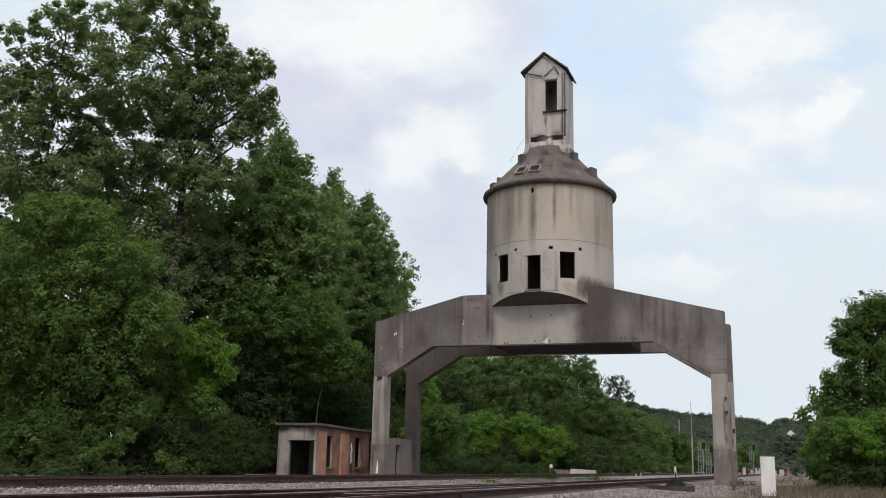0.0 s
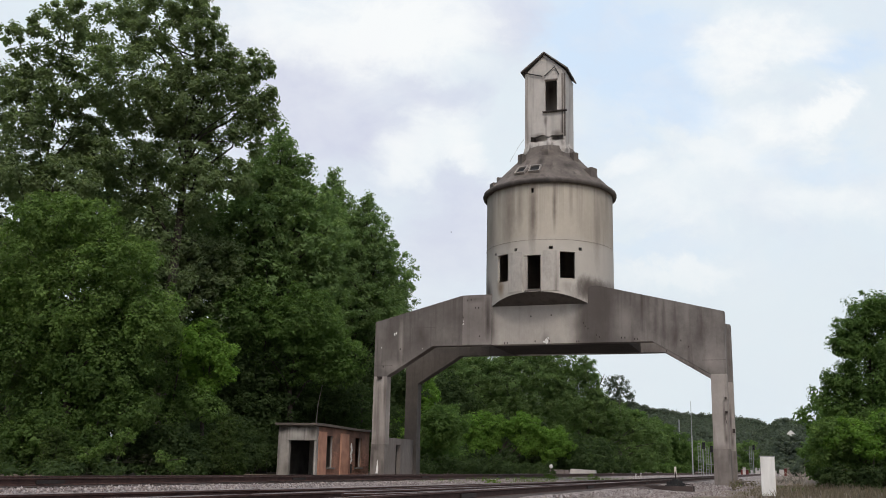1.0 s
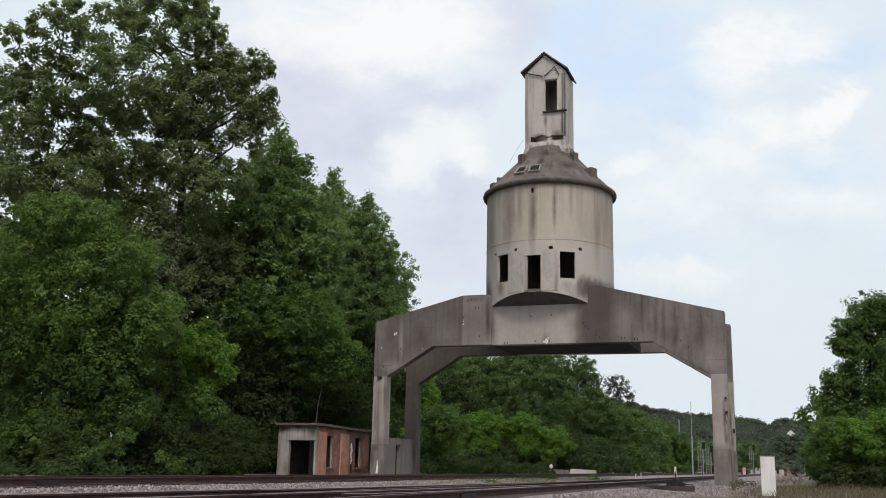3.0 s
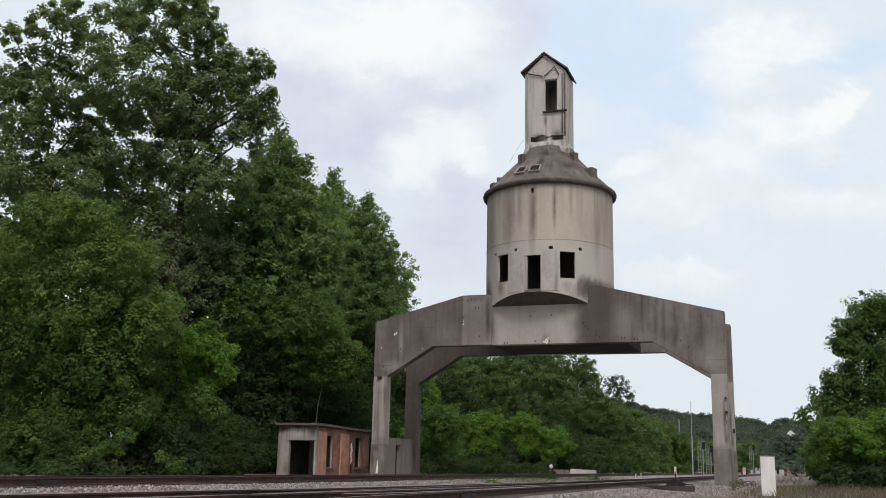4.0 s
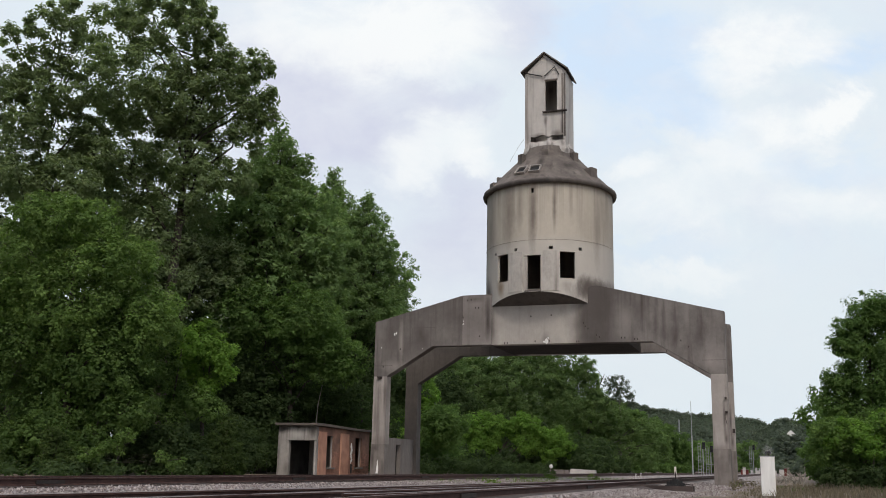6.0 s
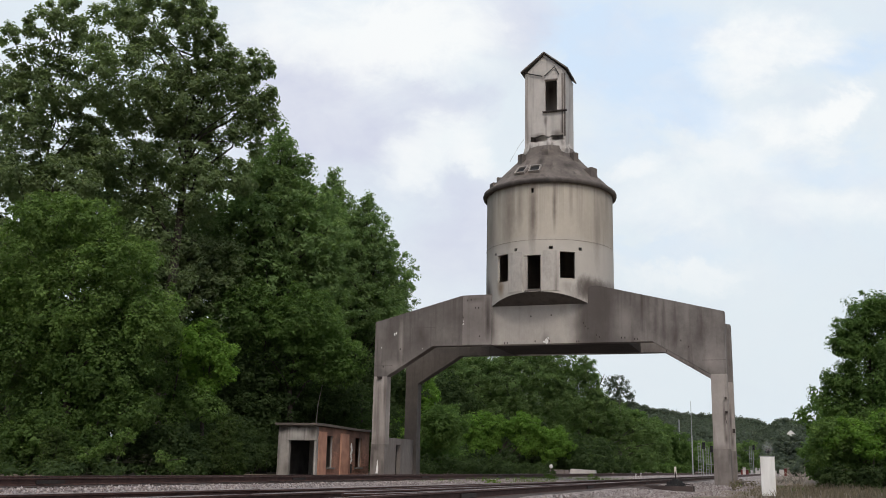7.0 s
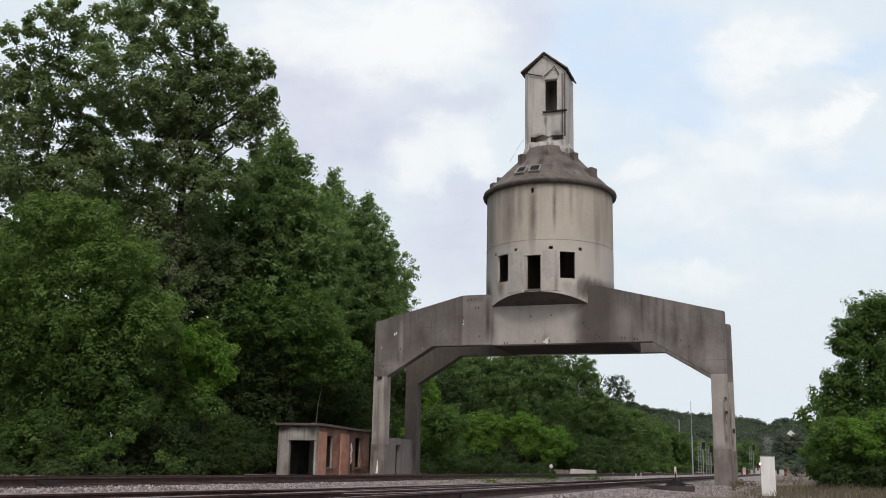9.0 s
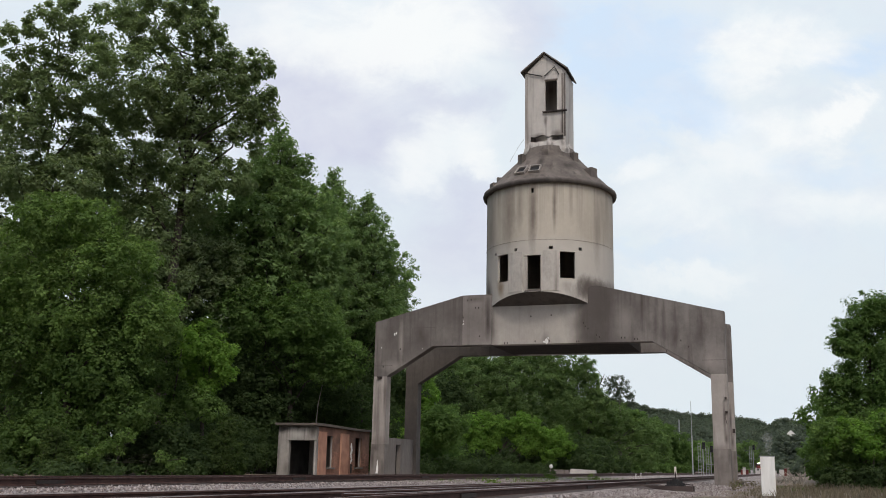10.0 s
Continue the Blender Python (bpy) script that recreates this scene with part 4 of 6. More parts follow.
def spire(x, y, top, low, slope, widest, seed, start=0.45):
    """Lobes of a pointed crown: small ones at the tip, rings of larger ones below."""
    rng = random.Random(seed)
    lobes = [(x, y, top - start, start)]
    h = start * 1.9
    while top - h > low:
        reach = min(widest, slope * h) * rng.uniform(0.92, 1.06)
        r = min(1.45, 0.34 + 0.15 * h)
        ring = max(0.1, reach - 0.8 * r)
        n = max(2, int(2 * math.pi * ring / (1.45 * r)))
        a0 = rng.uniform(0, 6.28)
        for i in range(n):
            a = a0 + 2 * math.pi * i / n + rng.uniform(-0.2, 0.2)
            q = ring * rng.uniform(0.86, 1.08)
            lobes.append((x + q * math.cos(a), y + q * math.sin(a), top - h + rng.uniform(-0.3, 0.3) * r, r * rng.uniform(0.8, 1.15)))
        if ring > 1.6:
            lobes.append((x, y, top - h, ring * 0.7))
        h += 1.05 * r
    return lobes


SWAY = []


def build_trees():
    lead = [(-25.2, -14.2, 14.9, 2.1), (-22.5, -13.1, 14.4, 2.1), (-23.9, -14.5, 17.6, 1.7), (-26.5, -14.6, 11.0, 2.4), (-23.5, -13.0, 10.5, 2.4), (-22.4, -12.2, 17.4, 1.3), (-21.6, -12.2, 16.2, 1.2), (-22.8, -13.5, 18.5, 0.8), (-24.1, -12.5, 15.7, 1.1), (-27.6, -11.5, 15.3, 1.1)]
    tops = [((-24.4, -14.4, 16.5), [(-25.3, -15.4, 20.0, 1.4), (-24.6, -15.0, 18.3, 1.1), (-25.3, -15.9, 22.0, 1.0)]), ((-22.8, -14.2, 16.5), [(-22.7, -15.1, 22.2, 1.5), (-22.3, -15.0, 23.4, 1.0), (-22.3, -14.3, 19.6, 1.6), (-23.3, -14.9, 20.6, 1.2), (-24.0, -14.6, 19.3, 1.1), (-21.1, -13.8, 21.0, 1.2)])]
    _, sw = build_tree("tree", "very tall poplar with open dark green crown", (-24.0, -13.6, 0), lead, 0.155, 1.18, 11, L_DARK, M_BARK, 0.36, tops, core=0.5, tuft=80, group="tall trees along the line")
    SWAY.append(sw)
    lead = [(-21.1, -9.8, 20.9, 2.9), (-18.8, -8.7, 20.0, 2.3), (-19.0, -7.7, 17.2, 2.2), (-18.0, -8.0, 15.6, 1.6), (-22.8, -9.4, 16.8, 2.9), (-15.5, -7.2, 18.6, 1.3), (-16.2, -7.0, 16.2, 1.3), (-20.7, -7.6, 13.2, 2.9), (-16.7, -8.3, 21.4, 1.6), (-15.4, -7.5, 20.0, 1.3), (-15.6, -8.0, 22.3, 1.3), (-14.6, -8.0, 22.1, 0.8), (-14.5, -7.6, 20.5, 0.75), (-14.4, -7.2, 19.3, 0.7), (-17.0, -8.8, 22.9, 1.2), (-21.0, -8.2, 9.5, 3.0), (-19.2, -4.6, 11.1, 2.6), (-20.4, -5.3, 12.6, 2.2), (-19.8, -6.0, 11.2, 2.0), (-24.4, -8.5, 20.5, 0.9), (-20.3, -7.5, 19.7, 1.2), (-22.5, -6.5, 17.3, 1.1), (-23.9, -8.0, 16.7, 1.0), (-18.3, -7.0, 18.9, 0.9)]
    tops = [((-20.9, -9.8, 20.5), [(-22.4, -11.0, 23.7, 2.0), (-20.3, -10.4, 24.6, 1.8), (-21.4, -10.0, 26.3, 0.8), (-22.5, -10.4, 25.6, 1.0), (-20.4, -10.2, 26.2, 0.9)]), ((-18.5, -9.2, 20.5), [(-18.1, -9.5, 24.2, 1.5), (-18.9, -9.5, 22.6, 1.3), (-18.0, -9.2, 25.6, 1.0), (-18.9, -9.5, 25.9, 1.2), (-17.7, -9.4, 24.0, 0.9)])]
    _, sw = build_tree("tree", "very tall broad poplar with gaps in its dark crown", (-19.6, -8.0, 0), lead, 0.155, 1.18, 12, L_DARK, M_BARK, 0.42, tops, core=0.5, tuft=80, group="tall trees along the line")
    SWAY.append(sw)
    build_tree("tree", "tall dense dark green tree behind the shed", (-17.8, 0.2, 0), spire(-17.8, 0.0, 22.2, 11.0, 0.66, 4.6, 4, 0.7) + [(-15.8, 0.7, 11.7, 2.6), (-20.6, -1.9, 14.0, 2.0)], 0.19, 0.66, 13, L_PALE, M_BARK, 0.34, core=0.12, tuft=46, group="tall trees along the line")
    for x, y, top, widest, seed in ((-19.75, 12.0, 23.0, 3.4, 14), (-17.15, 12.6, 21.0, 3.75, 44)):
        build_tree("tree", "pointed green tree with a full leafy crown", (x, y, 0), spire(x, y, top, 9.0, 0.60, widest, seed), 0.16, 0.62, seed, L_PALE, M_BARK, 0.3, core=0.10, group="tall trees along the line", shape=1.0)
    build_tree("tree", "spreading dark green tree over the shed", (-15.2, -1.2, 0), [(-14.1, -2.1, 8.7, 2.4), (-12.6, -0.9, 6.6, 1.8), (-15.6, -1.2, 6.6, 1.9), (-17.5, -3.4, 8.9, 2.5)], 0.16, 1.1, 15, L_MID, M_BARK, 0.2)
    # One crown in two: lighter leaves for its lit top, darker ones below.
    build_tree("tree", "lit upper crown of the thick leafy green tree close to the rails", (-16.2, -18.6, 0), [(-17.0, -20.0, 10.4, 1.6), (-15.3, -19.3, 10.6, 1.2), (-18.2, -19.9, 8.6, 2.2), (-14.3, -18.6, 8.7, 1.7), (-16.0, -18.8, 7.0, 2.6), (-13.3, -17.7, 6.6, 1.6), (-19.7, -20.0, 6.5, 1.9)], 0.125, 1.0, 16, L_SUNNY, M_BARK, 0.22, ragged=0.40, core=0.6)
    build_tree("tree", "shaded lower crown of the leafy tree by the rails", (-16.6, -18.0, 0), [(-18.2, -19.1, 5.1, 2.4), (-15.0, -17.8, 4.5, 2.4), (-17.0, -18.1, 2.8, 2.2), (-16.0, -19.9, 1.5, 1.3), (-17.4, -20.4, 1.2, 1.2), (-18.8, -20.8, 1.3, 1.3), (-13.3, -18.3, 2.6, 1.2), (-14.6, -19.2, 1.1, 1.0)], 0.125, 1.0, 46, L_OLIVE, M_BARK, 0.14, ragged=0.40, core=0.6)
    build_tree("tree", "young bright green tree at the wood's edge", (-13.0, -13.6, 0), [(-13.1, -14.1, 5.8, 1.2), (-12.2, -13.7, 5.4, 0.85), (-11.9, -13.7, 4.6, 0.6), (-13.3, -13.9, 4.7, 0.9), (-12.6, -13.9, 4.1, 0.5)], 0.12, 1.1, 17, L_BRIGHT, M_BARK, 0.12)
    build_tree("tree", "slight olive green tree under the taller ones", (-13.9, -14.9, 0), [(-14.6, -15.0, 6.1, 0.9), (-14.2, -15.0, 4.8, 1.0), (-14.0, -14.8, 3.4, 1.1), (-12.7, -14.6, 3.2, 0.9), (-12.0, -14.3, 2.8, 0.65), (-13.6, -15.2, 2.2, 0.9)], 0.11, 0.95, 75, L_OLIVE, M_BARK, 0.08, ragged=0.40, core=0.7)
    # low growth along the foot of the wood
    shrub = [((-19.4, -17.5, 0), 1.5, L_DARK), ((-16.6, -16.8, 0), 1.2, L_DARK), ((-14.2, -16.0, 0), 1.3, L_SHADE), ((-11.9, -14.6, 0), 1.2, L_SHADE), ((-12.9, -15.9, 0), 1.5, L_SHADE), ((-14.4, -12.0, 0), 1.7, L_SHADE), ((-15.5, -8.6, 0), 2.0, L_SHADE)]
    for i, ((x, y, z), r, mat) in enumerate(shrub):
        build_tree("shrub", "low leafy shrub at the foot of the trees", (x, y, z), [(x, y, r * 0.75, r), (x + r * 0.7, y + 0.3, r * 0.5, r * 0.7), (x - r * 0.6, y - 0.2, r * 0.9, r * 0.6)], 0.12, 1.0, 30 + i, mat, M_BARK, 0.05, category="shrub", group="undergrowth by the rails")
    for x, y, top, wide, seed, lab in ((-14.15, -21.5, 1.85, 1.05, 71, "small dark cone-shaped shrub beside the rails"), (-10.95, -14.6, 2.6, 1.9, 72, "broad dark cone-shaped shrub beside the shed"), (-16.6, -21.8, 1.0, 0.9, 73, "small dark cone-shaped shrub beside the rails")):
        build_tree("shrub", lab, (x, y, 0), spire(x, y, top, 0.15, 0.62, wide, seed, 0.24), 0.07, 0.8, seed, L_SOFT, M_BARK, 0.05, category="shrub", group="undergrowth by the rails", core=0.3, ragged=0.3)
    # Lit low sprays of the near tree, added as a separate lighter shrub.
    build_tree("shrub", "lit yellowish low sprays of the near tree as a straggling shrub", (-11.5, -21.3, 0), [(-12.7, -21.5, 0.78, 0.28), (-12.15, -21.5, 0.84, 0.26), (-11.65, -21.5, 1.1, 0.34), (-11.2, -21.4, 1.36, 0.36), (-10.75, -21.5, 1.5, 0.28), (-11.2, -21.4, 1.0, 0.22), (-9.6, -21.0, 0.75, 0.26), (-9.3, -20.8, 0.5, 0.3), (-8.9, -20.8, 0.62, 0.18)], 0.075, 0.8, 74, L_SUNNY, M_BARK, 0.035, category="shrub", group="undergrowth by the rails", core=0.3, ragged=0.4)
    low = random.Random(16)
    edge = [(low.uniform(-13.4, -9.6), low.uniform(-30, -15.5), 0, low.uniform(0.2, 0.42)) for _ in range(34)]
    edge += [(low.uniform(-21, -15), low.uniform(-30, -19), 0.4, low.uniform(0.35, 0.7)) for _ in range(20)]
    edge += [(low.uniform(-16, -8.6), low.uniform(8, 40), 0.3, low.uniform(0.5, 1.0)) for _ in range(40)]
    edge = [(x, y, r * 0.5, r) for x, y, _, r in edge]
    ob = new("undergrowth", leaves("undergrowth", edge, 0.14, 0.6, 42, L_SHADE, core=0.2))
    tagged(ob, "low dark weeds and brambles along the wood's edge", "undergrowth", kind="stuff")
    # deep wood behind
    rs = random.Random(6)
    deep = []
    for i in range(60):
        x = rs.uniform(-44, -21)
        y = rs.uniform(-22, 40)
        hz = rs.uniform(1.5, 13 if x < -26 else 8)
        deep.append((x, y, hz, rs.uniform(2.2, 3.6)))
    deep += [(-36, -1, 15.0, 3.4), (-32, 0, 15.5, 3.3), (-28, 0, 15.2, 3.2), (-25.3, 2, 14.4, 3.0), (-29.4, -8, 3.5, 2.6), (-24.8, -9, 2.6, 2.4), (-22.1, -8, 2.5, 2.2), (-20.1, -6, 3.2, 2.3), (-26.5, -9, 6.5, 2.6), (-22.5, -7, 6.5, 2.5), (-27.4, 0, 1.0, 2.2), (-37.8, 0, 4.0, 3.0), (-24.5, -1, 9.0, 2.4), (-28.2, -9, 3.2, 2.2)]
    # Low growth round the shed, darkened in leaf colour for its shade.
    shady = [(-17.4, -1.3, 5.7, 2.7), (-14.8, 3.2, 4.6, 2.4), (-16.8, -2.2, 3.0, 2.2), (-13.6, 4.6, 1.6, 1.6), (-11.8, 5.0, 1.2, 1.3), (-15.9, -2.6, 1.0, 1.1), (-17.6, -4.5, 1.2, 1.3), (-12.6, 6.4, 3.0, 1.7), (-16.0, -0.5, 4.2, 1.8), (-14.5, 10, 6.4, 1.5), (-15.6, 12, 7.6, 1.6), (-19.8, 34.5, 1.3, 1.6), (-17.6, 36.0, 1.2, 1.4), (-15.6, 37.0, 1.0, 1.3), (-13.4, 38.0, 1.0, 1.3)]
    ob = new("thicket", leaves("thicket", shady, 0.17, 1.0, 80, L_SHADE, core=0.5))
    tagged(ob, "shade-dark brush crowding round the shed", "bushes", kind="stuff")
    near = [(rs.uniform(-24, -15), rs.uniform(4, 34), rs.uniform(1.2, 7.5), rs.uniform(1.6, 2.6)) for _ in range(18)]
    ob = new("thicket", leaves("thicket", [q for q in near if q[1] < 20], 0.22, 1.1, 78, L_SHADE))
    tagged(ob, "shade-dark thicket behind the shed and the tower's legs", "bushes", kind="stuff")
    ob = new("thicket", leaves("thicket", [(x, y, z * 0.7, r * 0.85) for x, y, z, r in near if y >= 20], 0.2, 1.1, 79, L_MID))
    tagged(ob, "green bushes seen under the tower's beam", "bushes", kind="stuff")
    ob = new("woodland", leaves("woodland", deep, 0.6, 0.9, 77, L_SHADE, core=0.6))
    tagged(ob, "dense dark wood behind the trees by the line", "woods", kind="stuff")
    build_tree("sapling", "slender pale sapling beside the shed", (-14.0, -0.3, 0), [(-13.45, -0.3, 7.2, 0.7), (-13.9, -0.3, 6.3, 0.45)], 0.14, 0.6, 40, L_DARK, M_PALEBARK, 0.045)

    # beyond the tower
    build_tree("tree", "bright vine-covered tree beyond the tower", (-22.2, 38.6, 0), [(-22.5, 37.6, 8.6, 1.5), (-21.7, 38.0, 7.4, 1.4), (-22.6, 38.2, 5.6, 1.9), (-20.9, 38.4, 4.9, 1.4), (-23.6, 37.8, 3.6, 2.2), (-21.5, 38.8, 2.6, 1.7)], 0.18, 1.15, 18, L_BRIGHT, M_BARK, 0.2, group="growth beyond the tower")
    build_tree("tree", "low bright green tree beyond the tower", (-15.6, 41.0, 0), [(-18.6, 40.0, 3.9, 1.6), (-17.2, 40.6, 4.5, 1.5), (-15.6, 41.0, 4.2, 1.7), (-16.6, 40.4, 2.6, 1.8), (-13.9, 41.2, 4.3, 1.1), (-13.0, 41.6, 4.9, 1.1), (-12.0, 42.0, 4.5, 1.2), (-11.0, 42.6, 3.8, 1.2), (-12.4, 42.0, 3.0, 1.4), (-9.8, 43.0, 3.6, 1.2), (-8.9, 43.4, 2.6, 1.1), (-10.4, 43.0, 2.2, 1.3)], 0.18, 1.15, 19, L_BRIGHT, M_BARK, 0.18, group="growth beyond the tower")
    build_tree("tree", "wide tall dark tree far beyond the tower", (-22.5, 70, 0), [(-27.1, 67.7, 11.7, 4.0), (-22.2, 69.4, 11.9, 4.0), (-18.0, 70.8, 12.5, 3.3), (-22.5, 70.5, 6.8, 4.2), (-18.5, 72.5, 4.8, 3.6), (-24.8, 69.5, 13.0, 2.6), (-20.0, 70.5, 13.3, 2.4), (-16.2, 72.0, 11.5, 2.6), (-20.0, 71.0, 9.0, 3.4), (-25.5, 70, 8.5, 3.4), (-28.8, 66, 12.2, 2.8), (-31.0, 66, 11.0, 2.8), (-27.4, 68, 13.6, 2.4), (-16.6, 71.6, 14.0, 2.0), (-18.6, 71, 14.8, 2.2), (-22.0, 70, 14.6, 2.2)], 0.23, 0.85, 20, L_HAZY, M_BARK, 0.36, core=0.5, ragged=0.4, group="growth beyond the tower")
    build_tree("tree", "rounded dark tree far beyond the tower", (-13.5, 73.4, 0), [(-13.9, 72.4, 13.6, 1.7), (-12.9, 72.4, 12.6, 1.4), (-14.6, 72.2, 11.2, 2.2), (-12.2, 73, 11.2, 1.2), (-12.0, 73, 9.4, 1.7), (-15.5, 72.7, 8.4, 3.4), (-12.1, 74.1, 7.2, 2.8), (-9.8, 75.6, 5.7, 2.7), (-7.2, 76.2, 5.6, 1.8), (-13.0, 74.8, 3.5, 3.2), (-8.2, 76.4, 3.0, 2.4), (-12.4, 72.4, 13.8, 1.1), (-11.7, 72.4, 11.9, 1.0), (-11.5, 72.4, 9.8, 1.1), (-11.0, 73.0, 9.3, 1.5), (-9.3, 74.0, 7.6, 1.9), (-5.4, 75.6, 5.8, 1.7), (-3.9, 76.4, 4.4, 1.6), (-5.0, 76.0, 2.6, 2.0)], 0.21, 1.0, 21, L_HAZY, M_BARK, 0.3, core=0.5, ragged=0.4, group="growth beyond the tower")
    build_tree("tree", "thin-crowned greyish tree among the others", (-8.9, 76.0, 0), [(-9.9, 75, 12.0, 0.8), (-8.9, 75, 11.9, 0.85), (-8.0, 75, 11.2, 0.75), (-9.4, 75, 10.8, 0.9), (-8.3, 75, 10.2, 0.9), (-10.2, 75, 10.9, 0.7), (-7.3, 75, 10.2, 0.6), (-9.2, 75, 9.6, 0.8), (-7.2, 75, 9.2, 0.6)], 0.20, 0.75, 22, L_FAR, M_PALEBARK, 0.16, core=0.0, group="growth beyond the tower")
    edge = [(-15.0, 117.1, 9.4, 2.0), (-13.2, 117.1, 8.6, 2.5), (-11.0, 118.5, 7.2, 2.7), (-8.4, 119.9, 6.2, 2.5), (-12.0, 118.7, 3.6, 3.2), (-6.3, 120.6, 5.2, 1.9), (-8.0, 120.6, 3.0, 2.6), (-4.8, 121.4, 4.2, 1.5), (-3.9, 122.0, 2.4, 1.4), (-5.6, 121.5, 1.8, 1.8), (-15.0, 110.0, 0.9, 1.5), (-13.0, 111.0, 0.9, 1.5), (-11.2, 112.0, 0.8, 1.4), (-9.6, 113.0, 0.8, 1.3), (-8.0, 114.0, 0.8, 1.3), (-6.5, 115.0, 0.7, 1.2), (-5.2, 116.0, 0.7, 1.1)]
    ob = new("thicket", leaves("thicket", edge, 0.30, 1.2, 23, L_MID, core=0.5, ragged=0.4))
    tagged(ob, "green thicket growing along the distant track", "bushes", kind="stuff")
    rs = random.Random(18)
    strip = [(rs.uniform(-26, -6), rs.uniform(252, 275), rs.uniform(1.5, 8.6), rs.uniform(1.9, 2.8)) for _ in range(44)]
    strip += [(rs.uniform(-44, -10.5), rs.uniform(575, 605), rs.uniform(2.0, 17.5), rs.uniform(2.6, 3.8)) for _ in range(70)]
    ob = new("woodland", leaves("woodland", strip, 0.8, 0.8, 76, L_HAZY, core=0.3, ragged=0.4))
    tagged(ob, "soft green trees far down beside the line", "woods", kind="stuff")
    rs = random.Random(10)
    hedge = [(rs.uniform(-24, -7.5) , rs.uniform(44, 66), 0, rs.uniform(1.2, 2.3)) for _ in range(46)]
    hedge = [(x, y, rs.uniform(0.6, 4.6 if x < -12 else 3.0), r) for x, y, _, r in hedge]
    hedge += [(-34.2, 62, 9.2, 2.6), (-27.3, 62, 8.6, 2.6), (-28.1, 62, 9.8, 2.6), (-33.3, 62, 7.1, 2.6), (-26.2, 62, 7.8, 2.6)]
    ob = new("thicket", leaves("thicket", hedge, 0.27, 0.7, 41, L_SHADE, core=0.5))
    tagged(ob, "tangled green thicket along the line beyond the tower", "bushes", kind="stuff")
    rs = random.Random(9)
    back = [(rs.uniform(-46, -14), rs.uniform(78, 120), rs.uniform(2, 10.0), rs.uniform(2.6, 4)) for _ in range(40)]
    back += [(-43.1, 100, 6.0, 3.6), (-41.1, 98, 8.5, 3.2), (-44.1, 102, 3.0, 3.6), (-38.1, 100, 5.0, 3.6)]
    ob = new("woodland", leaves("woodland", back, 0.7, 1.2, 24, L_MID, core=0.5))
    tagged(ob, "mixed wood farther along the line", "woods", kind="stuff")

    # beside the line on the other hand
    build_tree("tree", "dense dark round-crowned tree standing beside the tracks", (16.6, 3.4, 0), [(16.5, 2.5, 8.9, 1.2), (17.7, 2.8, 9.0, 1.2), (15.6, 2.5, 8.2, 0.95), (15.2, 2.5, 7.2, 0.8), (14.5, 2.5, 5.2, 0.7), (17.8, 3.2, 7.6, 2.2), (15.5, 2.5, 7.2, 1.1), (16.6, 3.3, 5.6, 2.0), (14.9, 2.7, 5.5, 0.9), (14.6, 2.7, 4.2, 0.8), (13.6, 2.4, 4.4, 0.4), (17.8, 4.2, 3.6, 2.5), (15.5, 3.4, 3.2, 1.7), (19.5, 3.6, 6.5, 2.4)], 0.125, 1.1, 25, L_MID, M_BARK, 0.25)
    build_tree("shrub", "bright green bush in front of the dark tree", (15.3, -2.8, 0), [(14.2, -3.4, 2.3, 1.1), (15.7, -2.8, 2.3, 1.2), (13.8, -3.5, 1.5, 0.8), (16.8, -2.3, 1.7, 1.5), (15.1, -2.8, 1.2, 1.1), (16.2, -3.6, 2.9, 0.6), (18.6, -2.6, 1.6, 1.4)], 0.11, 1.1, 26, L_SUNNY, M_BARK, 0.08, category="shrub")
    # Shadow at the bush's foot, added as a shrub in the darker leaves.
    build_tree("shrub", "low brambles added as the shaded foot of the bright bush", (15.6, -4.4, 0), [(14.3, -4.3, 0.5, 0.75), (15.4, -4.5, 0.55, 0.8), (16.6, -4.2, 0.6, 0.9), (17.8, -3.9, 0.7, 0.95), (13.6, -4.0, 0.45, 0.5), (18.9, -3.6, 0.8, 1.0)], 0.11, 1.0, 47, L_SHADE, M_BARK, 0.05, category="shrub")
    # The bush's lit top, added as a second shrub in brighter leaves.
    build_tree("shrub", "lit top of the bush, added in bright green leaves", (15.6, -4.2, 0), [(14.9, -3.9, 2.6, 0.75), (15.9, -3.8, 2.7, 0.75), (16.9, -3.4, 2.9, 0.95), (14.1, -4.1, 2.0, 0.55), (15.4, -4.3, 1.9, 0.7), (17.9, -3.0, 2.4, 0.9)], 0.11, 0.9, 43, L_BRIGHT, M_BARK, 0.06, category="shrub")
    rs = random.Random(12)
    right = [(rs.uniform(15, 30), rs.uniform(8, 60), rs.uniform(1.0, 5.5), rs.uniform(1.6, 2.6)) for _ in range(30)]
    ob = new("woodland", leaves("woodland", right, 0.30, 1.0, 27, L_MID, core=0.5))
    tagged(ob, "dark wood edge behind the round-crowned tree", "woods", kind="stuff")


M_WOODFLOOR = simple("wooded slope", (0.06, 0.08, 0.045), (0.085, 0.11, 0.06), 0.2, 0.95)


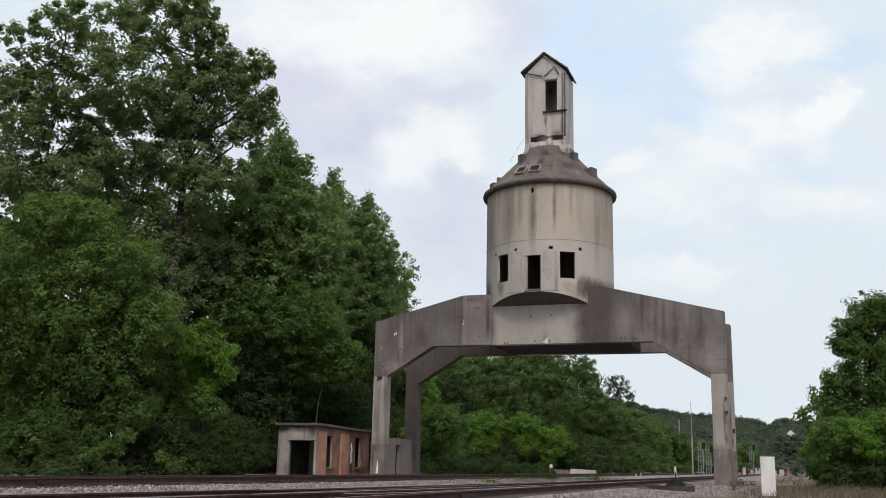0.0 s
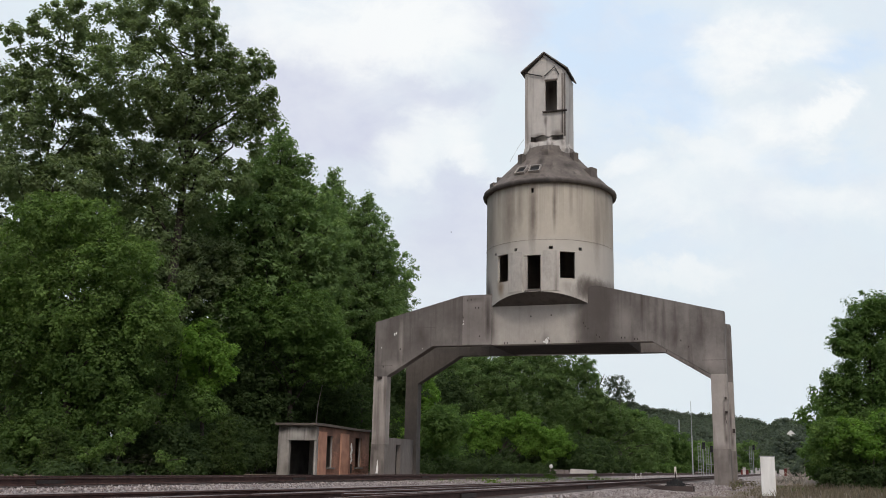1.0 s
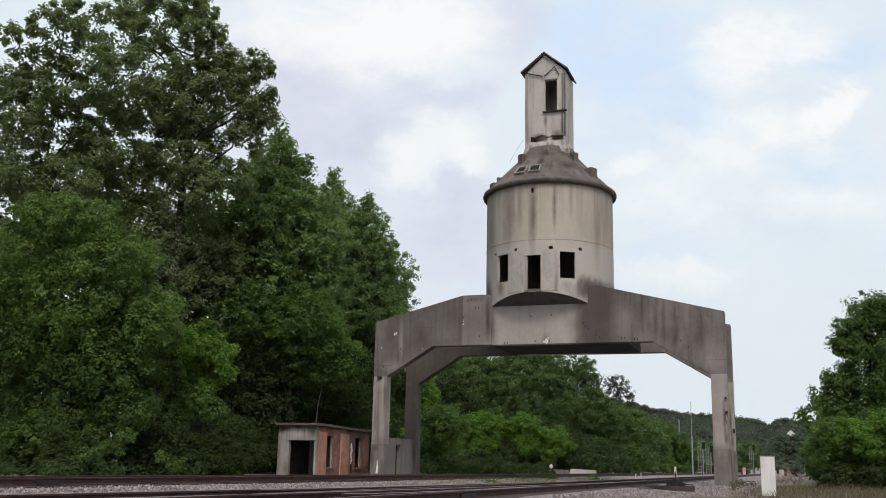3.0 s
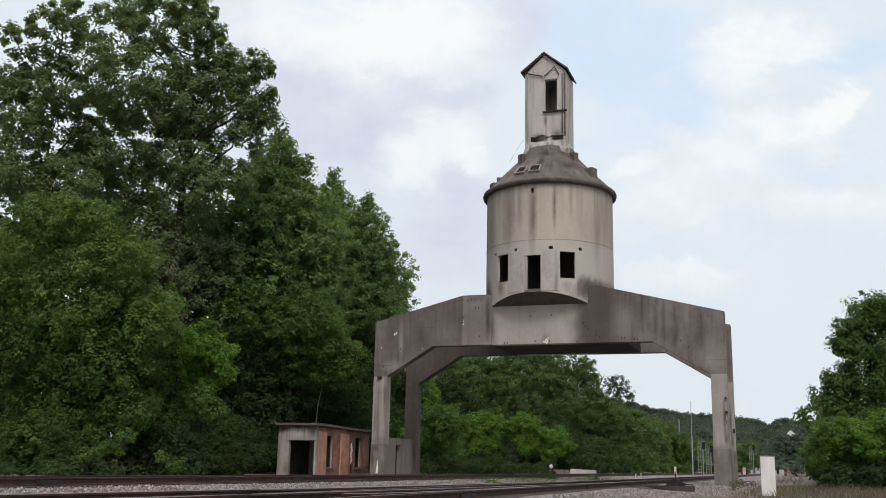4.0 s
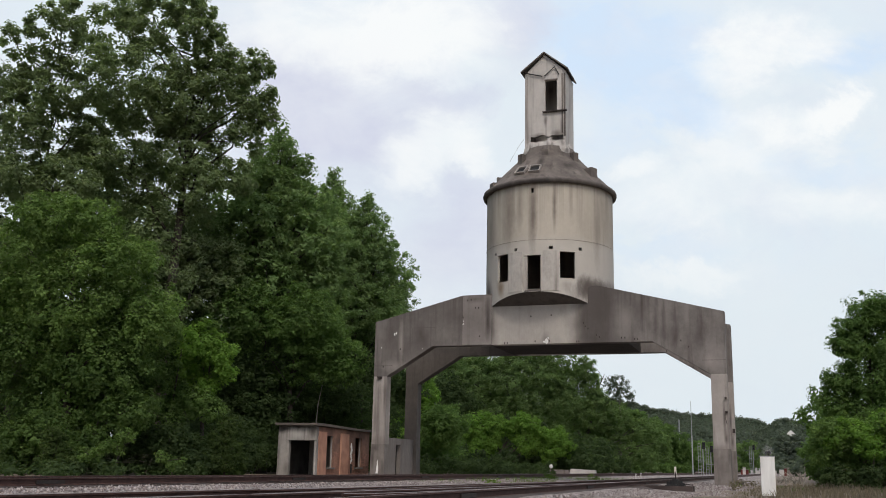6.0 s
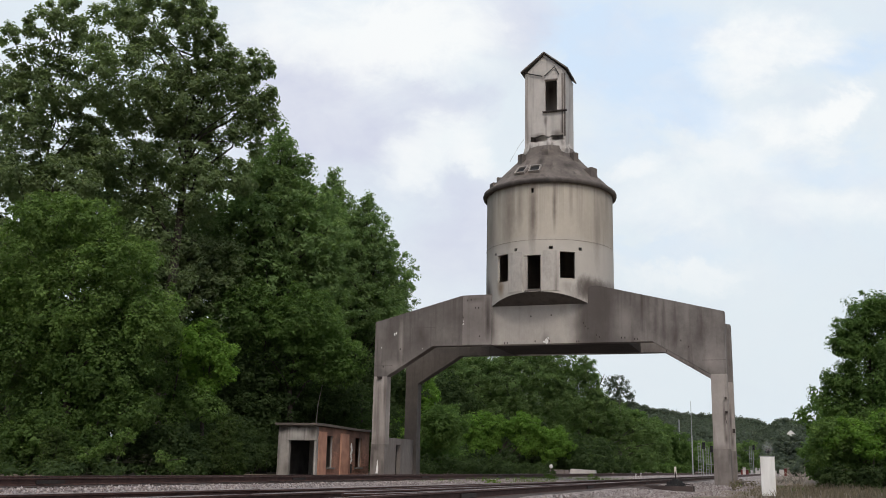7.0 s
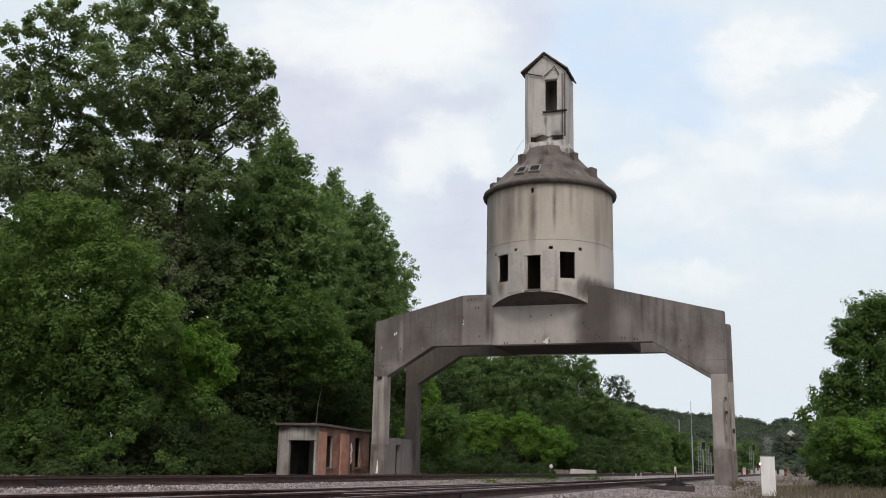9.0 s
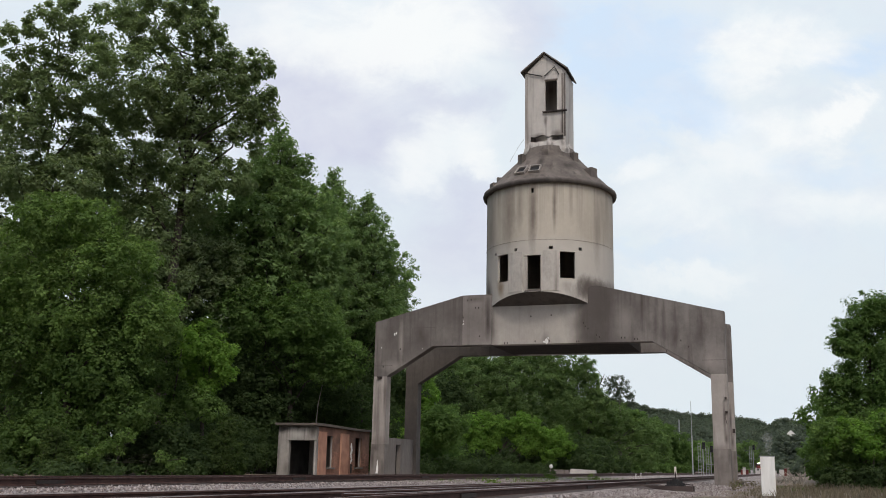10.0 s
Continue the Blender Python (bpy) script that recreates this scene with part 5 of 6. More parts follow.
def build_hills():
    """Wooded ridges far down the valley: a ground swell with many small crowns on it."""
    rs = random.Random(15)

    def crest(x):
        return 44.0 + 0.0009 * x * x * (1 if x < 0 else 0) - (0.06 * x if x > 0 else 0) + 0.5 * math.sin(x * 0.09) + 0.5 * math.sin(x * 0.21 + 1) - 4.8 * math.exp(-((x + 6.5) / 5.0) ** 2)

    crowns = []
    for i in range(3600):
        x = rs.uniform(-150, 62)
        k = rs.random() ** 0.55
        y = 640 + 150 * k
        r = rs.uniform(1.7, 3.3)
        crowns.append((x, y, max(2.5, crest(x) * (0.12 + 0.88 * k) - 0.6 * r - rs.uniform(1.0, 2.2)), r))
    crowns = [c for c in crowns if not (2 < c[0] < 18 and c[1] < 712 and c[2] > 20)]
    crowns += [(2 + 1.3 * i + rs.uniform(-0.6, 0.6), 690 + rs.uniform(-2, 3), rs.uniform(23.6, 24.6), rs.uniform(3.2, 3.7)) for i in range(13)]
    crowns += [(rs.uniform(-1, 21), 683 + rs.uniform(-5, 3), rs.uniform(9.0, 21.0), rs.uniform(2.0, 3.2)) for _ in range(60)]
    crowns += [(rs.uniform(-120, 60), rs.uniform(622, 655), rs.uniform(2.5, 5.5), rs.uniform(3.0, 4.2)) for _ in range(130)]
    crowns += [(-150 + 2.4 * i, 786 + rs.uniform(-6, 6), crest(-150 + 2.4 * i) - rs.uniform(2.4, 3.4), rs.uniform(2.6, 3.8)) for i in range(88)]
    # each far crown: an uneven leafy mass with loose sprays round it
    ball = bmesh.new()
    bmesh.ops.create_icosphere(ball, subdivisions=1, radius=1.0)
    unit = np.array([v.co[:] for v in ball.verts])
    tri = np.array([[v.index for v in f.verts] for f in ball.faces])
    ball.free()
    vs, fs = [], []
    for i, (x, y, z, r) in enumerate(crowns):
        rough = np.array([1 + 0.40 * noise.noise(Vector(u * 1.7) + Vector((i, 0, 0))) + 0.32 * noise.noise(Vector(u * 5.0) + Vector((0, i, 0))) for u in unit])
        vs.append(unit * rough[:, None] * np.array((r, r, r * 0.85)) * 0.80 + np.array((x, y, z)))
        fs.append(tri + len(unit) * i)
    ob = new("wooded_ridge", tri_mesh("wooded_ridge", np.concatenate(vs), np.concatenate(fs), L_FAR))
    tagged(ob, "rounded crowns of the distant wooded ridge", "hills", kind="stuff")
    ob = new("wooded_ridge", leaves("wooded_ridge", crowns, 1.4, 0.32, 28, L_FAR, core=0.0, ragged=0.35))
    tagged(ob, "distant wooded ridge closing the valley", "hills", kind="stuff")
    xs = [-500 + 25 * i for i in range(41)]
    ys = [620 + 14 * i for i in range(22)]
    verts = [(x, y, -1 + (crest(x) - 6) * min(1, max(0, (y - 630) / 170)) + 2.0 * noise.noise(Vector((x * 0.02, y * 0.02, 2)))) for y in ys for x in xs]
    n = len(xs)
    faces = [(j * n + i, j * n + i + 1, (j + 1) * n + i + 1, (j + 1) * n + i) for j in range(len(ys) - 1) for i in range(n - 1)]
    hl = new("hillside", mesh_of("hillside", verts, faces, M_WOODFLOOR))
    tagged(hl, "green slope under the distant woods", "hill", kind="structure")
    low = [(rs.uniform(-70, -16), rs.uniform(150, 330), rs.uniform(1.2, 3.6), rs.uniform(2.2, 3.4)) for _ in range(60)] + [(rs.uniform(14, 70), rs.uniform(90, 330), rs.uniform(1.2, 3.6), rs.uniform(2.0, 3.2)) for _ in range(60)]
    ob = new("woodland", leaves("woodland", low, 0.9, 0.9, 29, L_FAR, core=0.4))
    tagged(ob, "distant trees on both sides of the line", "woods", kind="stuff")


# ---------------------------------------------------------------- line-side things
def build_box_post():
    bx = thing("relay_box", "white weathered metal line-side cabinet on bare ground", "cabinet", 11.63, -21.8, 0, rz=2)
    part("body", box(-0.195, 0.195, -0.15, 0.15, -0.05, 1.10), M_WHITE, bx, bevel=0.012)
    part("lid", box(-0.205, 0.205, -0.16, 0.16, 1.102, 1.13), M_GALV, bx, "dull grey lid", bevel=0.008)
    part("door_panel", box(-0.165, 0.165, -0.160, -0.152, 0.08, 1.04), M_WHITE, bx, bevel=0.004)
    part("base_plinth", box(-0.2, 0.2, -0.16, 0.16, -0.1, 0.012), M_FOOT, bx)
    for i in range(5):
        x = -0.1 + 0.05 * i
        part("weed_tip", tube([(x, 0, 1.13), (x + 0.02 * (i - 2), 0, 1.2)], [0.008, 0.003], 4), L_GRASS, bx)


def build_pole(x, y, z0, z1, r, two):
    pl = thing("utility_pole", "thin pale grey mast beside the distant track", "pole", x, y, 0, group="distant masts")
    part("shaft", tube([(0, 0, -0.2), (0, 0, z0)], [r, r * 0.9], 8), M_GALV, pl)
    if two:
        part("upper_shaft", tube([(0, 0, z0), (0, 0, z1)], [r * 0.55, r * 0.35], 8), M_GALV, pl)


def build_signal(x, y, h):
    sg = thing("railway_signal", "tall railway signal with black heads on a grey ladder mast", "signal", x, y, 0, group="distant signals")
    part("mast", tube([(0, 0, -0.2), (0, 0, h)], [0.09, 0.08], 8), M_MAST, sg)
    for s in (-0.2, 0.2):
        part("ladder_rail", tube([(s - 0.55, 0.2, 0), (s - 0.55, 0.2, h - 0.3)], [0.045, 0.045], 5), M_MAST, sg)
    for i in range(int(h / 0.5)):
        part("rung", box(-0.75, -0.35, 0.17, 0.23, 0.3 + 0.5 * i, 0.38 + 0.5 * i), M_MAST, sg)
    for z in (h - 0.5,):
        bm = box(-0.05, 0.38, -0.3, 0.1, z - 0.5, z + 0.5)
        head = part("signal_head", bm, M_BLACK, sg, "black signal head", bevel=0.08)
        for dz in (-0.4, 0.0, 0.4):
            part("hood", tube([(0.18, -0.3, z + dz * 0.8), (0.18, -0.55, z + dz * 0.8)], [0.11, 0.10], 8), M_BLACK, head)
    part("platform", box(-0.8, 0.4, -0.2, 0.4, h - 2.9, h - 2.82), M_MAST, sg)


def build_small_things():
    build_pole(-2.75, 106, 6.0, 11.3, 0.11, True)
    build_pole(-6.7, 125, 9.4, 9.4, 0.11, False)
    build_signal(-1.2, 106.5, 5.0)
    build_signal(-0.1, 107.5, 4.5)
    build_signal(4.1, 163, 6.1)
    rng = random.Random(21)
    for i in range(22):
        x = -1.9 + 0.48 * i + rng.uniform(-0.15, 0.15)
        kind = rng.choice(["dull red", "pale grey", "dark", "pale grey"])
        cab = thing("equipment_cabinet", f"small {kind} line-side cabinet far along the track", "cabinet", x, 172 + rng.uniform(-6, 14), 0, group="distant line-side equipment")
        h = rng.uniform(0.6, 1.5)
        w = rng.uniform(0.12, 0.3)
        m = {"dull red": M_RED, "pale grey": M_SLAB, "dark": M_IRON}[kind]
        part("body", box(-w, w, -0.3, 0.3, -0.1, h), m, cab, bevel=0.03)
        part("lid", box(-w - 0.05, w + 0.05, -0.35, 0.35, h, h + 0.06), M_GALV, cab)
    for x, h, w, m, kind in ((9.4, 1.2, 0.45, M_SLAB, "pale grey"), (10.2, 1.5, 0.28, M_RED, "faded red"), (10.9, 1.6, 0.30, M_FOOT, "grey-brown"), (11.6, 1.4, 0.3, M_IRON, "dark")):
        cab = thing("equipment_cabinet", f"{kind} line-side cabinet far along the track", "cabinet", x, 172, 0, group="distant line-side equipment")
        part("body", box(-w, w, -0.3, 0.3, -0.1, h), m, cab, bevel=0.03)
        part("lid", box(-w - 0.05, w + 0.05, -0.35, 0.35, h, h + 0.06), M_GALV, cab)
    # concrete block and marker beyond the farther track
    sl = thing("concrete_block", "pale cast concrete block lying beside the track", "concrete block", -7.05, 42.6, 0.05, rz=3)
    sl.scale = (1.72, 1.5, 0.86)
    part("block", add_prism(bmesh.new(), [(-0.72, -0.1), (0.72, -0.1), (0.72, 0.50), (-0.64, 0.62)], -0.3, 0.5), M_SLAB, sl, bevel=0.03)
    part("end_face", box(-1.85, -0.74, -0.2, 0.45, -0.1, 0.50), M_FOOT, sl, "grey-brown end piece", bevel=0.03)
    mk = thing("marker", "white round reflector on a short stake", "marker", -6.7, 28.2, 0)
    mk.scale = (1.3, 1.3, 1.3)
    part("stake", tube([(0, 0, -0.1), (0, 0, 0.55)], [0.03, 0.03], 6), M_TIE, mk)
    bm = bmesh.new()
    bmesh.ops.create_uvsphere(bm, u_segments=14, v_segments=9, radius=0.12, matrix=Matrix.Translation((0, -0.02, 0.58)) @ Matrix.Diagonal((1, 0.5, 1.05, 1)))
    part("reflector", bm, M_WHITE, mk)
    for x, y in ((1.7, 21.0), (1.3, 21.2)):
        rk = thing("stone", "pale boulder lying by the track", "stone", x, y, 0)
        bm = bmesh.new()
        bmesh.ops.create_icosphere(bm, subdivisions=2, radius=0.075, matrix=Matrix.Diagonal((1, 0.8, 0.9, 1)))
        for v in bm.verts:
            v.co *= 1 + 0.3 * noise.noise(v.co * 4)
            v.co.z += 0.36 if x > 1.5 else 0.30
        part("top", bm, M_SLAB, rk)
        part("foot", tube([(0, 0, -0.1), (0, 0, 0.28)], [0.06, 0.04], 7), M_SLAB, rk)
    # timber and brush pile beside the cabinet
    pile = thing("brush_pile", "heap of pale dead branches beside the tracks", "brush", 12.11, 14.85, -0.04)
    rng = random.Random(31)
    for i in range(48):
        a = Vector((rng.uniform(-0.85, 0.75), rng.uniform(-0.9, 0.9), rng.uniform(0, 0.22)))
        b = a + Vector((rng.uniform(-0.7, 0.7), rng.uniform(-0.5, 0.5), rng.uniform(0.1, 0.65)))
        r = rng.uniform(0.025, 0.06)
        part("dead_branch", tube([a, a.lerp(b, 0.5) + Vector((0, 0, 0.07)), b], [r, r * 0.8, r * 0.4], 5), M_PALEBARK, pile)
    for x, lean in ((0.72, 0.10), (0.84, -0.05)):
        part("dead_stalk", tube([(x, 0, 0), (x + lean * 0.4, 0, 0.5), (x + lean, 0, 1.15)], [0.02, 0.016, 0.008], 5), M_PALEBARK, pile)
    # weeds
    green = [(2.49, -19.1, 0.26), (1.5, 4.0, 0.3), (-1.2, 5.0, 0.36), (-2.0, 7.5, 0.3), (9.9, -7.5, 0.12)]
    dry = [(10.4, -4.0, 0.26), (3.5, -18.8, 0.14), (9.9, -5.0, 0.3), (9.9, -10.0, 0.2), (10.2, -14.0, 0.18), (9.7, -3.6, 0.26)]
    for nm, spots, mat, lab in (("weeds", green, L_GRASS, "green weeds growing in the ballast"), ("dry_weeds", dry, L_DRY, "dry weeds growing in the ballast")):
        lobes = [q for x, y, r in spots for q in ((x, y, r * 0.6, r * 0.7), (x + 0.2, y, r * 0.4, r * 0.5))]
        tagged(new(nm, leaves(nm, lobes, 0.10, 0.6, 61, mat, core=0.0)), lab, "weeds", kind="stuff")


def build_grass():
    rs = np.random.RandomState(5)
    n = 15000
    x = rs.uniform(10.3, 24, n)
    y = rs.uniform(-42, 1, n)
    keep = (np.abs(x - 11.64) > 0.35) | (np.abs(y + 21.8) > 0.3)
    keep &= ~((x < 13.2) & (y < -30) & (x > 10.5))
    x, y = x[keep], y[keep]
    n = len(x)
    patch = np.array([noise.noise(Vector((a * 0.4, b * 0.25, 0))) for a, b in zip(x, y)])
    h = rs.uniform(0.08, 0.34, n) * (1 + 0.9 * patch) * np.clip((x - 9.9) / 2.4, 0.2, 1)
    lean = rs.normal(0, 0.35, (n, 2)) * h[:, None]
    a = rs.uniform(0, 6.28, n)
    w = 0.012
    p = np.stack([x, y, np.full(n, -0.06)], 1)
    side = np.stack([np.cos(a) * w, np.sin(a) * w, np.zeros(n)], 1)
    tip = p + np.stack([lean[:, 0], lean[:, 1], h], 1)
    mid = p + np.stack([lean[:, 0] * 0.35, lean[:, 1] * 0.35, h * 0.6], 1)
    v = np.stack([p - side, p + side, mid + side * 0.7, mid - side * 0.7, tip], 1)
    dry = patch > -0.33
    for nm, sel, mat, lab in (("dry_grass", dry, L_DRY, "dry brownish grass beside the tracks"), ("green_grass", ~dry, L_GRASS, "green grass beside the tracks")):
        vv = v[sel]
        k = len(vv)
        ff = (np.array([(0, 1, 2), (0, 2, 3), (3, 2, 4)])[None] + 5 * np.arange(k)[:, None, None]).reshape(-1, 3)
        tagged(new(nm, tri_mesh(nm, vv.reshape(-1, 3), ff, mat)), lab, "grass", kind="stuff")
    # thin weeds coming up between the two tracks
    n = 2600
    x, y = rs.uniform(-2.6, 2.6, n), rs.uniform(-16, 14, n)
    keep = np.array([noise.noise(Vector((a * 0.5, b * 0.3, 7))) for a, b in zip(x, y)]) > -0.05
    x, y = x[keep], y[keep]
    n = len(x)
    h = rs.uniform(0.06, 0.26, n) * np.clip((y + 18) / 10, 0.3, 1)
    a = rs.uniform(0, 6.28, n)
    p = np.stack([x, y, np.full(n, -0.02)], 1)
    side = np.stack([np.cos(a) * 0.014, np.sin(a) * 0.014, np.zeros(n)], 1)
    bend = rs.normal(0, 0.3, (n, 2)) * h[:, None]
    tip = p + np.stack([bend[:, 0], bend[:, 1], h], 1)
    v = np.stack([p - side, p + side, tip], 1)
    ob = new("weeds", tri_mesh("weeds", v.reshape(-1, 3), np.arange(3 * n).reshape(-1, 3), L_GRASS))
    tagged(ob, "thin green weeds in the gravel between the tracks", "weeds", kind="stuff")


def build_house():
    hs = thing("house", "far white gabled house among the trees", "house", 10.1, 702, 16.2)
    z = 11.5
    part("wall", box(-3, 3, -3, 5, -4, z), M_WHITE, hs)
    part("gable", add_prism(bmesh.new(), [(-3, z), (3, z), (0, z + 3.0)], -3, 5), M_WHITE, hs)
    for s in (-1, 1):
        part("roof", add_prism(bmesh.new(), [(0, z + 3.02), (s * 3.5, z - 0.45), (s * 3.5, z - 0.3), (0, z + 3.2)], -3.2, 5.4), M_GALV, hs)


# ---------------------------------------------------------------- moving things
def glow(name, colour, strength):
    m = Mat(name, 0.5)
    m.colour(colour)
    m.b.inputs["Emission Color"].default_value = (*colour, 1)
    m.b.inputs["Emission Strength"].default_value = strength
    return m.m


def build_locomotive():
    lo = thing("locomotive", "dark diesel locomotive with lit headlight far down the line", "locomotive", -4.35, 640, 0)
    part("frame", box(-1.45, 1.45, 0.0, 18.5, 0.95, 1.45), M_BLACK, lo, bevel=0.05)
    part("hood", box(-1.0, 1.0, 4.6, 17.8, 1.45, 3.95), M_IRON, lo, bevel=0.12)
    part("nose", box(-0.95, 0.95, 0.7, 2.2, 1.45, 3.2), M_RED, lo, "dull red low nose", bevel=0.12)
    cabm = box(-1.5, 1.5, 2.2, 4.6, 1.45, 4.35)
    cab_ob = part("cab", cabm, M_IRON, lo, bevel=0.12)
    for x in (-0.85, 0.85):
        part("cab_window", box(x - 0.42, x + 0.42, 2.16, 2.19, 3.3, 3.95), M_BLACK, cab_ob)
    lamp = glow("headlight", (1.0, 0.95, 0.85), 30.0)
    red = glow("red flare glow", (1.0, 0.12, 0.06), 4.0)
    bm = bmesh.new()
    for x in (-0.2, 0.2):
        add_tube(bm, [(x, 2.1, 4.18), (x, 2.0, 4.18)], [0.28, 0.26], 12)
    part("headlight", bm, lamp, lo, "bright white headlight")
    # Not a known lamp: red glow added for the flare beside the headlight.
    part("ditch_light", tube([(0.9, 0.0, 1.75), (0.9, -0.1, 1.75)], [0.16, 0.15], 10), red, lo, "added red glow standing for flare by the headlight")
    part("pilot", add_prism(bmesh.new(), [(-1.4, 0.25), (1.4, 0.25), (1.45, 0.95), (-1.45, 0.95)], -0.15, 0.1), M_BLACK, lo)
    wheel = tube([(-0.07, 0, 0), (0.07, 0, 0)], [0.5, 0.5], 18)
    wm = finish(wheel, "wheel", M_IRON)
    for y in (1.6, 3.3, 5.0, 13.5, 15.2, 16.9):
        for x in (-0.76, 0.76):
            part("wheel", wm, None, lo, at=pose(x, y, RAIL_TOP + 0.5))
    part("fuel_tank", box(-1.3, 1.3, 6.6, 11.8, 0.45, 0.95), M_BLACK, lo, bevel=0.1)
    return lo


def build_smoke():
    m = Mat("thin exhaust smoke", 1.0)
    m.colour((0.85, 0.86, 0.88))
    tr = m.n.new("ShaderNodeBsdfTransparent")
    mx = m.n.new("ShaderNodeMixShader")
    mx.inputs[0].default_value = 0.024
    m.l.new(tr.outputs[0], mx.inputs[1])
    m.l.new(m.b.outputs[0], mx.inputs[2])
    m.l.new(mx.outputs[0], m.out.inputs[0])
    sm = thing("exhaust_smoke", "thin grey exhaust haze over the locomotive", "smoke", -4.35, 640, 0)
    rng = random.Random(2)
    puffs = []
    for i in range(9):
        bm = bmesh.new()
        r = 1.15 + 0.2 * i
        bmesh.ops.create_icosphere(bm, subdivisions=3, radius=r)
        for v in bm.verts:
            v.co *= 1 + 0.22 * noise.noise(v.co * 0.6 + Vector((i, 0, 0)))
        ob = part("puff", bm, m.m, sm, at=pose(0, 8, 5 + 1.6 * i))
        for p in ob.data.polygons:
            p.use_smooth = True
        puffs.append((ob, i, rng.uniform(-0.7, 0.7)))
    return sm, puffs


def build_bird():
    bd = thing("bird", "tiny dark bird flying across the sky", "bird", 0, 0, 30)
    bd.scale = (0.7, 0.7, 0.7)
    bm = bmesh.new()
    bmesh.ops.create_uvsphere(bm, u_segments=10, v_segments=7, radius=0.03, matrix=Matrix.Diagonal((2.2, 1, 0.9, 1)))
    part("body", bm, M_IRON, bd)
    wings = []
    for s in (-1, 1):
        bm = bmesh.new()
        vs = [bm.verts.new(p) for p in ((-0.03, 0, 0.01), (0.035, 0, 0.01), (0.01, s * 0.10, 0.03), (-0.035, s * 0.10, 0.03), (-0.03, s * 0.2, 0.02), (-0.03, 0, 0.0), (0.035, 0, 0.0), (0.01, s * 0.10, 0.022), (-0.035, s * 0.10, 0.022))]
        for f in ((0, 1, 2, 3), (3, 2, 4), (5, 8, 7, 6), (8, 4, 7), (0, 3, 8, 5), (1, 6, 7, 2), (3, 4, 8), (2, 7, 4)):
            bm.faces.new([vs[k] for k in f])
        wings.append((part("wing", bm, M_IRON, bd), s))
    part("tail", add_prism(bmesh.new(), [(-0.06, -0.004), (-0.06, 0.006), (-0.11, 0.004), (-0.11, -0.002)], -0.015, 0.015), M_IRON, bd)
    return bd, wings


